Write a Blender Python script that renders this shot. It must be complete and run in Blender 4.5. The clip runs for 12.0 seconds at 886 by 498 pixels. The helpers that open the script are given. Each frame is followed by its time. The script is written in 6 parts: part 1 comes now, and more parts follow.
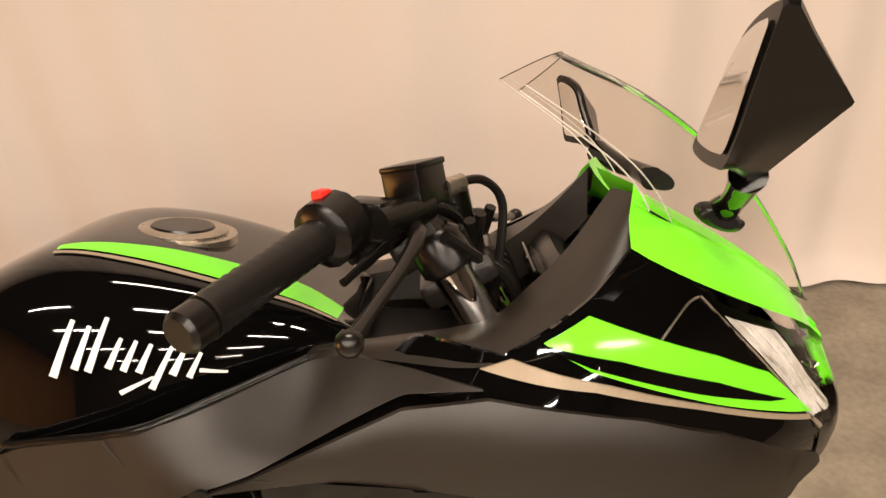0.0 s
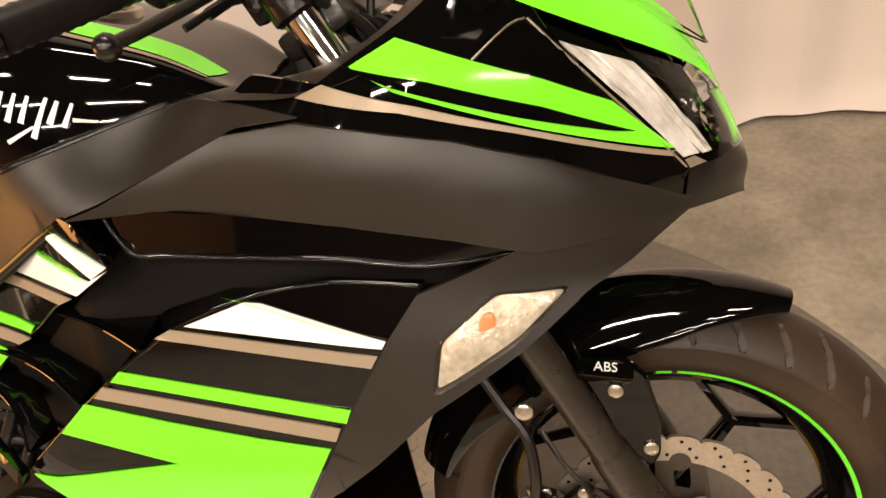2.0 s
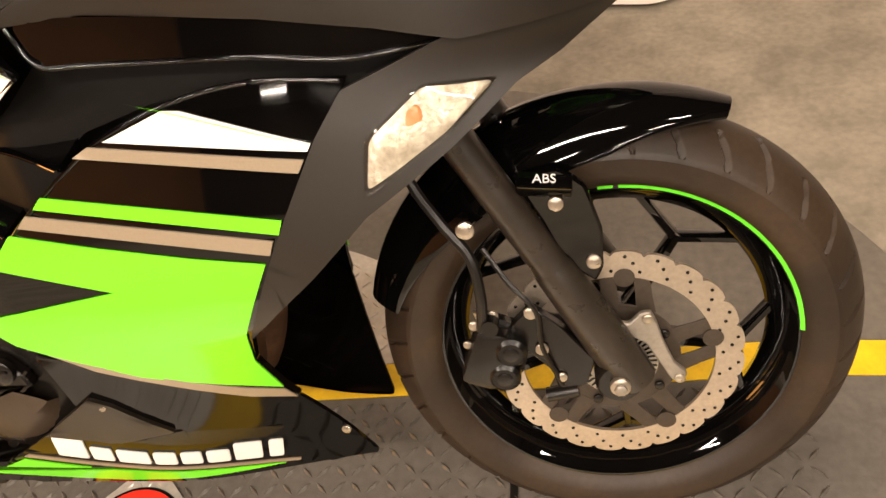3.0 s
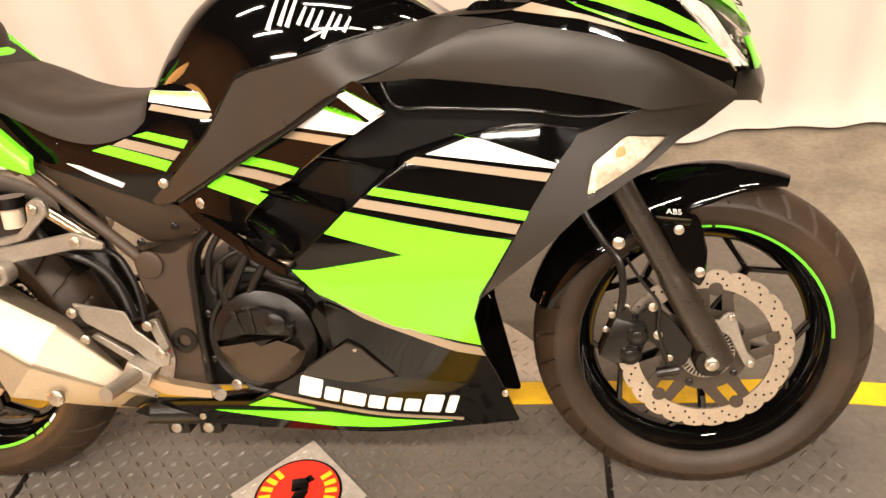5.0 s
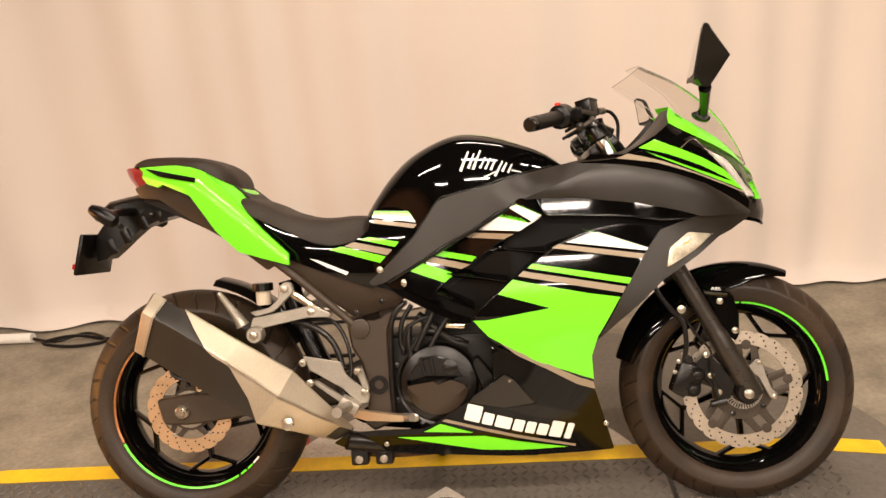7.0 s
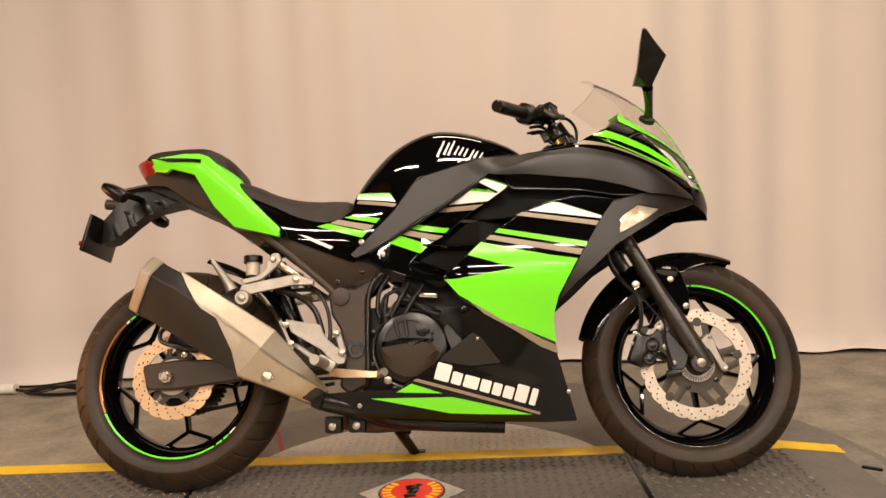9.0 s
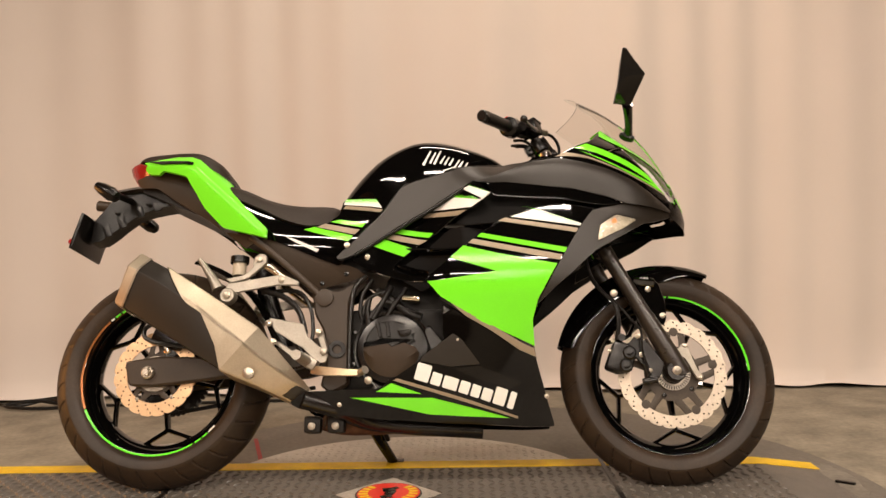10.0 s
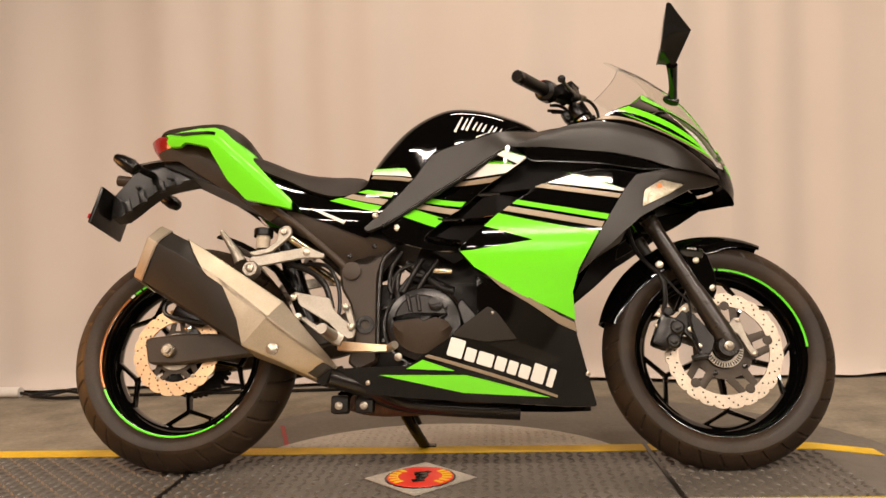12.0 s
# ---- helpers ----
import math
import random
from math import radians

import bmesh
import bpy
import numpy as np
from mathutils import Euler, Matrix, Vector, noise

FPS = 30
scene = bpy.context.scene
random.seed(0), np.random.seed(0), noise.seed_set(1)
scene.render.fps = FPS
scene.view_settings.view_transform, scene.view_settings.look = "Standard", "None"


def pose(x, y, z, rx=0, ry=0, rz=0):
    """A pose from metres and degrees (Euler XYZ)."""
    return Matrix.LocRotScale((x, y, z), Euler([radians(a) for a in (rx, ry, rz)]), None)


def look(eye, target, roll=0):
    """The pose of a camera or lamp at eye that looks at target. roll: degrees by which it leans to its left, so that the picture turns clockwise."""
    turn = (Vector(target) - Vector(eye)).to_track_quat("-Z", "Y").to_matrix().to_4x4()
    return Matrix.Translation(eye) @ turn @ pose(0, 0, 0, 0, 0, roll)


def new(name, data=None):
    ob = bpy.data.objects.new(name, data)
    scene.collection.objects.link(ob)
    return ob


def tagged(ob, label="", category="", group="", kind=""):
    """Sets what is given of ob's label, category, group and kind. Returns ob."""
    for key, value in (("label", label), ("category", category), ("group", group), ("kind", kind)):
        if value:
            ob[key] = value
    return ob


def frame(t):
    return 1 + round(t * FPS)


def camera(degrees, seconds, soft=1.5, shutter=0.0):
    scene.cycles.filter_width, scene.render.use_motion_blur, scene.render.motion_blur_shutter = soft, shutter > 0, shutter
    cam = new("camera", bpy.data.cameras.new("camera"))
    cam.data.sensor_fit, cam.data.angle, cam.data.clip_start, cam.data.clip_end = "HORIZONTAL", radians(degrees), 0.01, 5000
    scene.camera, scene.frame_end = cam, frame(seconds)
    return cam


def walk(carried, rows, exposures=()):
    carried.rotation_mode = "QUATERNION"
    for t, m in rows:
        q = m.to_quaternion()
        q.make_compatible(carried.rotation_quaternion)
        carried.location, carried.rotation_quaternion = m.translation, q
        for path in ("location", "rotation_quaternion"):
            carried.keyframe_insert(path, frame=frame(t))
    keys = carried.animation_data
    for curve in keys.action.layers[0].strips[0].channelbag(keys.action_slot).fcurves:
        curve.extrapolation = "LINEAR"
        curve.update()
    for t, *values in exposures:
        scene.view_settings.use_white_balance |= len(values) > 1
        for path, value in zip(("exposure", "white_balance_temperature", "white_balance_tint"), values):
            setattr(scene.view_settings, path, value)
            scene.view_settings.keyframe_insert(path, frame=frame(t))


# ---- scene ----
cam = camera(58.8, 12.0)
PATH = [
    (0, (1.093, -0.407, 1.308), (1.078, 1.288, 0.246), -3.1),
    (0.5, (1.209, -0.413, 1.321), (0.958, 1.253, 0.244), -4.3),
    (1, (1.303, -0.433, 1.285), (0.899, 1.154, 0.137), -9.8),
    (1.5, (1.346, -0.443, 1.236), (0.937, 1.108, 0.042), -12.0),
    (2, (1.36, -0.474, 1.177), (0.946, 1.03, -0.075), -13.0),
    (2.5, (1.385, -0.518, 1.105), (0.979, 0.892, -0.254), -16.9),
    (2.7, (1.394, -0.519, 1.082), (1.005, 0.845, -0.327), -16.8),
    (4.3, (1.234, -0.762, 1.152), (0.953, 0.775, -0.098), -9.4),
    (4.5, (1.203, -0.82, 1.184), (0.978, 0.757, -0.026), -9.3),
    (5, (1.151, -0.997, 1.245), (0.885, 0.626, 0.107), -7.3),
    (5.5, (1.039, -1.202, 1.271), (0.884, 0.525, 0.274), -4.6),
    (6, (0.9, -1.398, 1.307), (0.785, 0.39, 0.418), -6.6),
    (6.5, (0.84, -1.573, 1.312), (0.671, 0.242, 0.491), -5.5),
    (6.7, (0.83, -1.637, 1.323), (0.675, 0.209, 0.569), -5.4),
    (8.3, (0.832, -2.013, 1.013), (0.711, -0.048, 0.656), -3.0),
    (8.5, (0.844, -2.031, 0.95), (0.73, -0.064, 0.603), -3.7),
    (9, (0.845, -2.034, 0.81), (0.76, -0.043, 0.636), -2.8),
    (9.5, (0.871, -2.061, 0.712), (0.792, -0.064, 0.654), -2.1),
    (10, (0.858, -2.09, 0.673), (0.805, -0.09, 0.642), -1.2),
    (10.5, (0.856, -2.092, 0.614), (0.8, -0.094, 0.576), -2.4),
    (11, (0.841, -2.079, 0.595), (0.741, -0.081, 0.561), -1.5),
    (11.5, (0.851, -2.015, 0.579), (0.752, -0.017, 0.551), -1.2),
    (12, (0.843, -1.974, 0.578), (0.715, 0.022, 0.565), -1.6),
]
walk(cam, [(t, look(eye, target, roll)) for t, eye, target, roll in PATH], exposures=[(0, 0.35), (1.0, 0.35), (1.5, 0.33), (2.5, 0.45), (4.5, 0.97), (5.0, 0.96), (5.5, 0.82), (6.0, 0.69), (6.5, 0.55), (8.5, 0.15), (10.5, 0.04), (12, 0.06)])
# ---- light ----
FLOOR_Z = -0.03      # bare concrete, a little below the rubber deck
CEIL_Z = 3.6
world = bpy.data.worlds.new("room_air")
scene.world = world
world.use_nodes = True
world.node_tree.nodes["Background"].inputs[0].default_value = (1.0, 0.86, 0.72, 1)
world.node_tree.nodes["Background"].inputs[1].default_value = 0.25
LAMPS = [(lx, ly) for ly in (-2.3, -4.6, -7.4, -10.4) for lx in (-1.6, 1.2, 4.0)] + [(1.1, 0.4)]
LAMP_WATTS = 88
for lx, ly in LAMPS:
    lamp = bpy.data.lights.new("tube_light", "AREA")
    lamp.shape, lamp.size, lamp.size_y, lamp.energy, lamp.color = "RECTANGLE", 1.5, 0.12, LAMP_WATTS * (0.45 if ly > 0 else 1), (1.0, 0.84, 0.70)
    ob = new("tube_light", lamp)
    ob.matrix_world = look((lx, ly, CEIL_Z - 0.12), (lx, ly, 0))

# added unseen warm lamp, placed where the gloss panels mirror an orange source
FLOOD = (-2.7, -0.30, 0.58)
flood = bpy.data.lights.new("added_warm_light", "AREA")
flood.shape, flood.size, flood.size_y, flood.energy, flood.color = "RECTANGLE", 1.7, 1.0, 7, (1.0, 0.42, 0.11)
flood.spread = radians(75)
ob = new("added_warm_light", flood)
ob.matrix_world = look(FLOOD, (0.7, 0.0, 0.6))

# ---- materials ----
def material(name, colour, rough=0.5, metal=0.0, coat=0.0, grain=0.0, scale=60.0, bump=0.0, bump_scale=200.0, stain=0.0, stain_scale=4.0, spec=0.35, second=None):
    """A principled material with fine grain, broad stains and a fine relief, all in object space."""
    m = bpy.data.materials.new(name)
    m.use_nodes = True
    nt = m.node_tree
    b = nt.nodes["Principled BSDF"]
    b.inputs["Roughness"].default_value = rough
    b.inputs["Metallic"].default_value = metal
    b.inputs["Coat Weight"].default_value = coat
    b.inputs["Coat Roughness"].default_value = 0.03
    b.inputs["Specular IOR Level"].default_value = spec
    b.inputs["Base Color"].default_value = (*colour, 1)
    co = nt.nodes.new("ShaderNodeTexCoord")

    def tex(s, detail=4.0):
        n = nt.nodes.new("ShaderNodeTexNoise")
        n.inputs["Scale"].default_value = s
        n.inputs["Detail"].default_value = detail
        nt.links.new(co.outputs["Object"], n.inputs["Vector"])
        return n
    last = None
    for amount, s, other in ((stain, stain_scale, second), (grain, scale, None)):
        if amount <= 0:
            continue
        n = tex(s)
        ramp = nt.nodes.new("ShaderNodeMapRange")
        ramp.inputs["From Min"].default_value, ramp.inputs["From Max"].default_value = 0.3, 0.7
        nt.links.new(n.outputs["Fac"], ramp.inputs["Value"])
        mix = nt.nodes.new("ShaderNodeMix")
        mix.data_type = "RGBA"
        dark = other or tuple(c * (1 - amount) for c in colour)
        if last is None:
            mix.inputs["A"].default_value = (*colour, 1)
            mix.inputs["B"].default_value = (*dark, 1)
        else:
            mix.blend_type = "MULTIPLY"
            nt.links.new(last, mix.inputs["A"])
            mix.inputs["B"].default_value = (1 - amount, 1 - amount, 1 - amount, 1)
        nt.links.new(ramp.outputs["Result"], mix.inputs["Factor"])
        last = mix.outputs["Result"]
    if last is not None:
        nt.links.new(last, b.inputs["Base Color"])
        rr = nt.nodes.new("ShaderNodeMapRange")
        rr.inputs["To Min"].default_value, rr.inputs["To Max"].default_value = max(0.02, rough * 0.85), min(1, rough * 1.2)
        nt.links.new(tex(stain_scale * 3).outputs["Fac"], rr.inputs["Value"])
        nt.links.new(rr.outputs["Result"], b.inputs["Roughness"])
    if bump > 0:
        bn = nt.nodes.new("ShaderNodeBump")
        bn.inputs["Strength"].default_value = bump
        bn.inputs["Distance"].default_value = 0.002
        nt.links.new(tex(bump_scale, 3).outputs["Fac"], bn.inputs["Height"])
        nt.links.new(bn.outputs["Normal"], b.inputs["Normal"])
    return m


GLOSS = material("gloss_black_paint", (0.0016, 0.0015, 0.0015), 0.035, grain=0.2, scale=300, spec=0.5)
MATTE = material("matte_charcoal_plastic", (0.0150, 0.0106, 0.0066), 0.40, grain=0.15, scale=250, bump=0.10, bump_scale=1200, stain=0.2, stain_scale=6, spec=0.50)
CAST = material("grey_brown_cast_metal", (0.050, 0.034, 0.022), 0.42, grain=0.15, scale=250, bump=0.06, bump_scale=900, stain=0.25, stain_scale=8, spec=0.3)
SATIN = material("satin_black_metal", (0.0085, 0.0066, 0.0052), 0.25, grain=0.2, scale=120, stain=0.3, stain_scale=9, spec=0.4)
DISC = material("worn_brake_disc_steel", (0.54, 0.46, 0.37), 0.38, metal=0.85, grain=0.15, scale=200, stain=0.2, stain_scale=15)
# rear disc: the orange it mirrors is put into the base colour
REAR_DISC = material("disc_steel_orange_reflection", (0.74, 0.50, 0.30), 0.36, metal=0.85, grain=0.15, scale=200, stain=0.2, stain_scale=15)
CARRIER = material("brown_disc_carrier", (0.055, 0.042, 0.031), 0.42, metal=0.3, grain=0.2, scale=150)
RUST = material("rusty_exhaust_steel", (0.13, 0.065, 0.034), 0.6, metal=0.4, grain=0.35, scale=60, stain=0.4, stain_scale=12)
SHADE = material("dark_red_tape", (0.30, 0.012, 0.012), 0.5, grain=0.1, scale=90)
DARK = material("black_plastic", (0.0042, 0.0034, 0.0027), 0.25, grain=0.2, scale=150, bump=0.03, bump_scale=600, spec=0.32)
# air duct floor: the recess's shade is put into this dull black
CAVITY = material("shaded_cavity_plastic", (0.0030, 0.0024, 0.0019), 0.6, grain=0.3, scale=90, spec=0.12)
# pale colour stands in for light caught along the screen's edges
SHEET_EDGE = material("pale_sheet_edge", (0.62, 0.58, 0.52), 0.12, grain=0.1, scale=200, spec=0.6)
GREEN = material("lime_green_paint", (0.178, 0.80, 0.024), 0.13, grain=0.05, scale=400, spec=0.3)
LIME_TAPE = material("lime_rim_tape", (0.13, 0.78, 0.03), 0.3, grain=0.1, scale=200)
# orange reflection on the rear rim tape, put into its colour
ORANGE = material("rim_tape_orange_reflection", (0.40, 0.15, 0.05), 0.25, metal=0.4, grain=0.1, scale=200)
CHAMP = material("champagne_stripe", (0.30, 0.237, 0.165), 0.34, metal=0.1, grain=0.08, scale=400)
WHITE = material("white_decal", (0.82, 0.81, 0.78), 0.25, coat=0.3, grain=0.04, scale=300)
SEATM = material("seat_vinyl", (0.028, 0.0185, 0.0125), 0.5, grain=0.2, scale=200, bump=0.25, bump_scale=900, stain=0.2, stain_scale=8, spec=0.3)
RUBBER = material("tyre_rubber", (0.0165, 0.0108, 0.0070), 0.45, grain=0.25, scale=150, stain=0.45, stain_scale=9, second=(0.042, 0.025, 0.0135), bump=0.1, bump_scale=600, spec=0.3)
SEMI = material("semi_gloss_black", (0.0024, 0.0020, 0.0017), 0.07, grain=0.2, scale=200, spec=0.20)
# headlight reflector: mirrored lamp brightness is put into a whitish, patchy colour
CRYSTAL = material("whitened_reflector", (0.95, 0.93, 0.90), 0.14, metal=0.25, grain=0.2, scale=120, stain=0.25, stain_scale=28, second=(0.60, 0.56, 0.50), bump=0.4, bump_scale=140)
SIGNAL = material("textured_signal_reflector", (0.92, 0.85, 0.72), 0.18, metal=0.35, grain=0.3, scale=160, stain=0.6, stain_scale=45, second=(0.62, 0.56, 0.44), bump=0.8, bump_scale=220)
STEEL = material("bolt_steel", (0.50, 0.44, 0.36), 0.28, metal=0.9, grain=0.12, scale=300, stain=0.25, stain_scale=40)
SILVER = material("silver_muffler_alloy", (0.58, 0.495, 0.38), 0.48, metal=0.92, grain=0.1, scale=250, stain=0.22, stain_scale=7)
ALLOY = material("cast_aluminium", (0.40, 0.36, 0.305), 0.40, metal=0.75, grain=0.18, scale=200, bump=0.1, bump_scale=800, stain=0.2, stain_scale=18)
CHROME = material("chrome", (0.82, 0.80, 0.77), 0.06, metal=1.0, grain=0.04, scale=300)
BRASS = material("warm_reflector_metal", (0.75, 0.62, 0.45), 0.15, metal=1.0)
RED = material("red_lens", (0.34, 0.010, 0.012), 0.08, coat=0.8, grain=0.2, scale=300)
RED_BTN = material("red_switch", (0.8, 0.03, 0.02), 0.35)
AMBER = material("amber_bulb", (0.75, 0.30, 0.13), 0.2)
CONCRETE = material("stained_concrete", (0.35, 0.30, 0.225), 0.75, grain=0.22, scale=60, stain=0.42, stain_scale=7, bump=0.4, bump_scale=110)
DECKM = material("worn_black_rubber_deck", (0.095, 0.085, 0.073), 0.40, grain=0.25, scale=70, stain=0.4, stain_scale=4, second=(0.14, 0.122, 0.103), bump=0.2, bump_scale=300)
DECK_BAR = material("worn_rubber_bar_tops", (0.130, 0.115, 0.096), 0.28, grain=0.25, scale=90, stain=0.3, stain_scale=5)
DISKM = material("dark_turntable_paint", (0.145, 0.126, 0.102), 0.6, grain=0.25, scale=60, stain=0.5, stain_scale=3, second=(0.185, 0.16, 0.13), bump=0.15, bump_scale=200)
YELLOW = material("worn_yellow_paint", (0.92, 0.58, 0.012), 0.5, grain=0.1, scale=120, stain=0.25, stain_scale=14, bump=0.15, bump_scale=300)
# unseen west wall: orange-lit surroundings are put into its paint colour
ORANGE_WALL = material("orange_lit_wall_paint", (0.46, 0.20, 0.07), 0.7, grain=0.1, scale=30, stain=0.2, stain_scale=1.5)
TREAD = material("aluminium_tread_plate", (0.66, 0.61, 0.535), 0.40, metal=0.5, grain=0.2, scale=80, stain=0.25, stain_scale=8)
CLOTH = material("beige_drape_cloth", (0.682, 0.597, 0.537), 0.9, grain=0.06, scale=500, stain=0.06, stain_scale=1.2, bump=0.12, bump_scale=900, spec=0.1)
WALLM = material("dark_brown_wall_paint", (0.045, 0.028, 0.017), 0.8, grain=0.06, scale=60, stain=0.1, stain_scale=0.8)
CEILM = material("dark_ceiling_paint", (0.05, 0.045, 0.04), 0.9, grain=0.05, scale=40)
PVC = material("white_plastic_pipe", (0.75, 0.72, 0.66), 0.35, grain=0.05, scale=80)
SIGN_RED = material("red_sign_enamel", (0.72, 0.03, 0.015), 0.35, grain=0.1, scale=120)
SIGN_YEL = material("yellow_sign_enamel", (0.85, 0.55, 0.02), 0.35, grain=0.1, scale=120)
WORN = material("scuffed_concrete_patch", (0.24, 0.21, 0.17), 0.8, grain=0.3, scale=60, stain=0.4, stain_scale=8)
FORKM = material("worn_grey_fork_paint", (0.034, 0.026, 0.019), 0.28, grain=0.3, scale=120, stain=0.4, stain_scale=18, spec=0.5)
HOSE = material("black_hose_rubber", (0.008, 0.0068, 0.0058), 0.34, grain=0.15, scale=200, spec=0.3)
CORE = material("dark_engine_metal", (0.010, 0.0085, 0.007), 0.5, metal=0.3, grain=0.3, scale=60)
# brake pedal alloy: a warm reflection is mixed into the base colour
PEDAL = material("pedal_alloy_warm_reflection", (0.72, 0.55, 0.36), 0.3, metal=0.85, grain=0.1, scale=200)
FLUID = material("clear_fluid_cup", (0.55, 0.47, 0.36), 0.2, grain=0.1, scale=100)


def clear(name, tint, ior, rough=0.0, gloss=1.0):
    """A thin clear plastic: it lets light through and mirrors it by its angle."""
    m = bpy.data.materials.new(name)
    m.use_nodes = True
    nt = m.node_tree
    nt.nodes.remove(nt.nodes["Principled BSDF"])
    t, g, mix, fr = [nt.nodes.new("ShaderNode" + k) for k in ("BsdfTransparent", "BsdfGlossy", "MixShader", "Fresnel")]
    t.inputs[0].default_value = (*tint, 1)
    g.inputs["Roughness"].default_value = rough
    g.inputs[0].default_value = (gloss, gloss, gloss, 1)
    fr.inputs[0].default_value = ior
    nt.links.new(fr.outputs[0], mix.inputs[0])
    nt.links.new(t.outputs[0], mix.inputs[1])
    nt.links.new(g.outputs[0], mix.inputs[2])
    nt.links.new(mix.outputs[0], nt.nodes["Material Output"].inputs[0])
    return m


SCREEN = clear("smoked_clear_screen", (0.90, 0.885, 0.86), 1.055)
LENS = clear("clear_lamp_lens", (0.93, 0.92, 0.90), 1.45)
GLOW = bpy.data.materials.new("lamp_diffuser")
GLOW.use_nodes = True
GLOW.node_tree.nodes["Principled BSDF"].inputs["Emission Color"].default_value = (1, 0.86, 0.70, 1)
GLOW.node_tree.nodes["Principled BSDF"].inputs["Emission Strength"].default_value = 6.0

# ---- mesh helpers ----
def link(name, bm, mat, parent=None, label="", flat=False, angle=38, skin=None):
    bmesh.ops.recalc_face_normals(bm, faces=bm.faces)
    me = bpy.data.meshes.new(name)
    bm.to_mesh(me)
    bm.free()
    me.materials.append(mat)
    if skin is not None:
        # a panel: its face takes the true surface's slope, its turned-in edge stays crisp
        surf, side = skin
        wall = me.attributes["wall"].data
        e, normals = 0.008, []
        flip = sum(p.normal.y * side * p.area for p in me.polygons if not wall[p.index].value) < 0
        if flip:
            me.flip_normals()
        me.shade_smooth()
        for p in me.polygons:
            for v in p.vertices:
                x, _, z = me.vertices[v].co
                if wall[p.index].value:
                    normals.append(p.normal)
                else:
                    normals.append(Vector(((surf(x - e, z) - surf(x + e, z)) / (2 * e), side, (surf(x, z - e) - surf(x, z + e)) / (2 * e))).normalized())
        me.normals_split_custom_set(normals)
    elif not flat:
        me.shade_smooth()
        me.set_sharp_from_angle(angle=radians(angle))
    ob = new(name, me)
    if parent is not None:
        ob.parent = parent
    if label:
        tagged(ob, label)
    return ob


def part(name, bm, mat, parent, label="", flat=False, angle=38, skin=None):
    """One mesh under a thing or under a part."""
    return link(name, bm, mat, parent, label, flat, angle, skin)


def thing(name, bm, mat, label, category, group="", kind="", flat=False):
    return tagged(link(name, bm, mat, None, "", flat), label, category, group, kind)


def smooth01(t):
    t = min(1.0, max(0.0, t))
    return t * t * (3 - 2 * t)


def curve(x, xs, ys):
    """A smooth line through a few stations."""
    if x <= xs[0]:
        return ys[0]
    if x >= xs[-1]:
        return ys[-1]
    i = max(k for k in range(len(xs) - 1) if xs[k] <= x)
    h = xs[i + 1] - xs[i]
    t = (x - xs[i]) / h
    d0 = (ys[i + 1] - ys[i - 1]) / (xs[i + 1] - xs[i - 1]) if i > 0 else (ys[1] - ys[0]) / h
    d1 = (ys[i + 2] - ys[i]) / (xs[i + 2] - xs[i]) if i + 2 < len(xs) else (ys[i + 1] - ys[i]) / h
    return (ys[i] * (1 + 2 * t) * (1 - t) ** 2 + d0 * h * t * (1 - t) ** 2 + ys[i + 1] * t * t * (3 - 2 * t) + d1 * h * t * t * (t - 1))


def rounded(outline, r):
    """The outline with its corners rounded to about r."""
    pts = [Vector(p) for p in outline]
    out = []
    for i, p in enumerate(pts):
        a, b = pts[i - 1] - p, pts[(i + 1) % len(pts)] - p
        ka, kb = min(r, a.length * 0.4), min(r, b.length * 0.4)
        pa, pb = p + a.normalized() * ka, p + b.normalized() * kb
        for t in (0, 0.35, 0.65, 1):
            out.append(tuple(pa * (1 - t) ** 2 + p * 2 * t * (1 - t) + pb * t * t))
    return out


def patch(outline, surf, thick=0.004, step=0.03, lip=0.0, r=0.0, side=-1):
    """A panel with the outline (x, z) that follows y = side * surf(x, z), with its edges turned in."""
    pts = rounded(outline, r) if r > 0 else outline
    bm = bmesh.new()
    f = bm.faces.new([bm.verts.new((x, 0, z)) for x, z in pts])
    f.normal_update()
    if lip > 0:
        bmesh.ops.inset_region(bm, faces=[f], thickness=lip, use_even_offset=True)
    bmesh.ops.triangulate(bm, faces=bm.faces[:])
    xs, zs = [p[0] for p in pts], [p[1] for p in pts]
    for axis, lo, hi in ((0, min(xs), max(xs)), (2, min(zs), max(zs))):
        k = math.floor(lo / step) + 1
        while k * step < hi:
            co, no = [0, 0, 0], [0, 0, 0]
            co[axis], no[axis] = k * step, 1
            bmesh.ops.bisect_plane(bm, geom=bm.verts[:] + bm.edges[:] + bm.faces[:], plane_co=co, plane_no=no)
            k += 1
    rim = {v for e in bm.edges if len(e.link_faces) == 1 for v in e.verts}
    for v in bm.verts:
        v.co.y = side * (surf(v.co.x, v.co.z) - (lip * 0.8 if v in rim and lip > 0 else 0))
    mark = bm.faces.layers.int.new("wall")
    face = set(bm.faces)
    edges = [e for e in bm.edges if len(e.link_faces) == 1]
    ext = bmesh.ops.extrude_edge_only(bm, edges=edges)
    for v in ext["geom"]:
        if isinstance(v, bmesh.types.BMVert):
            v.co.y -= side * thick
    for f in bm.faces:
        f[mark] = 0 if f in face else 1
    return bm


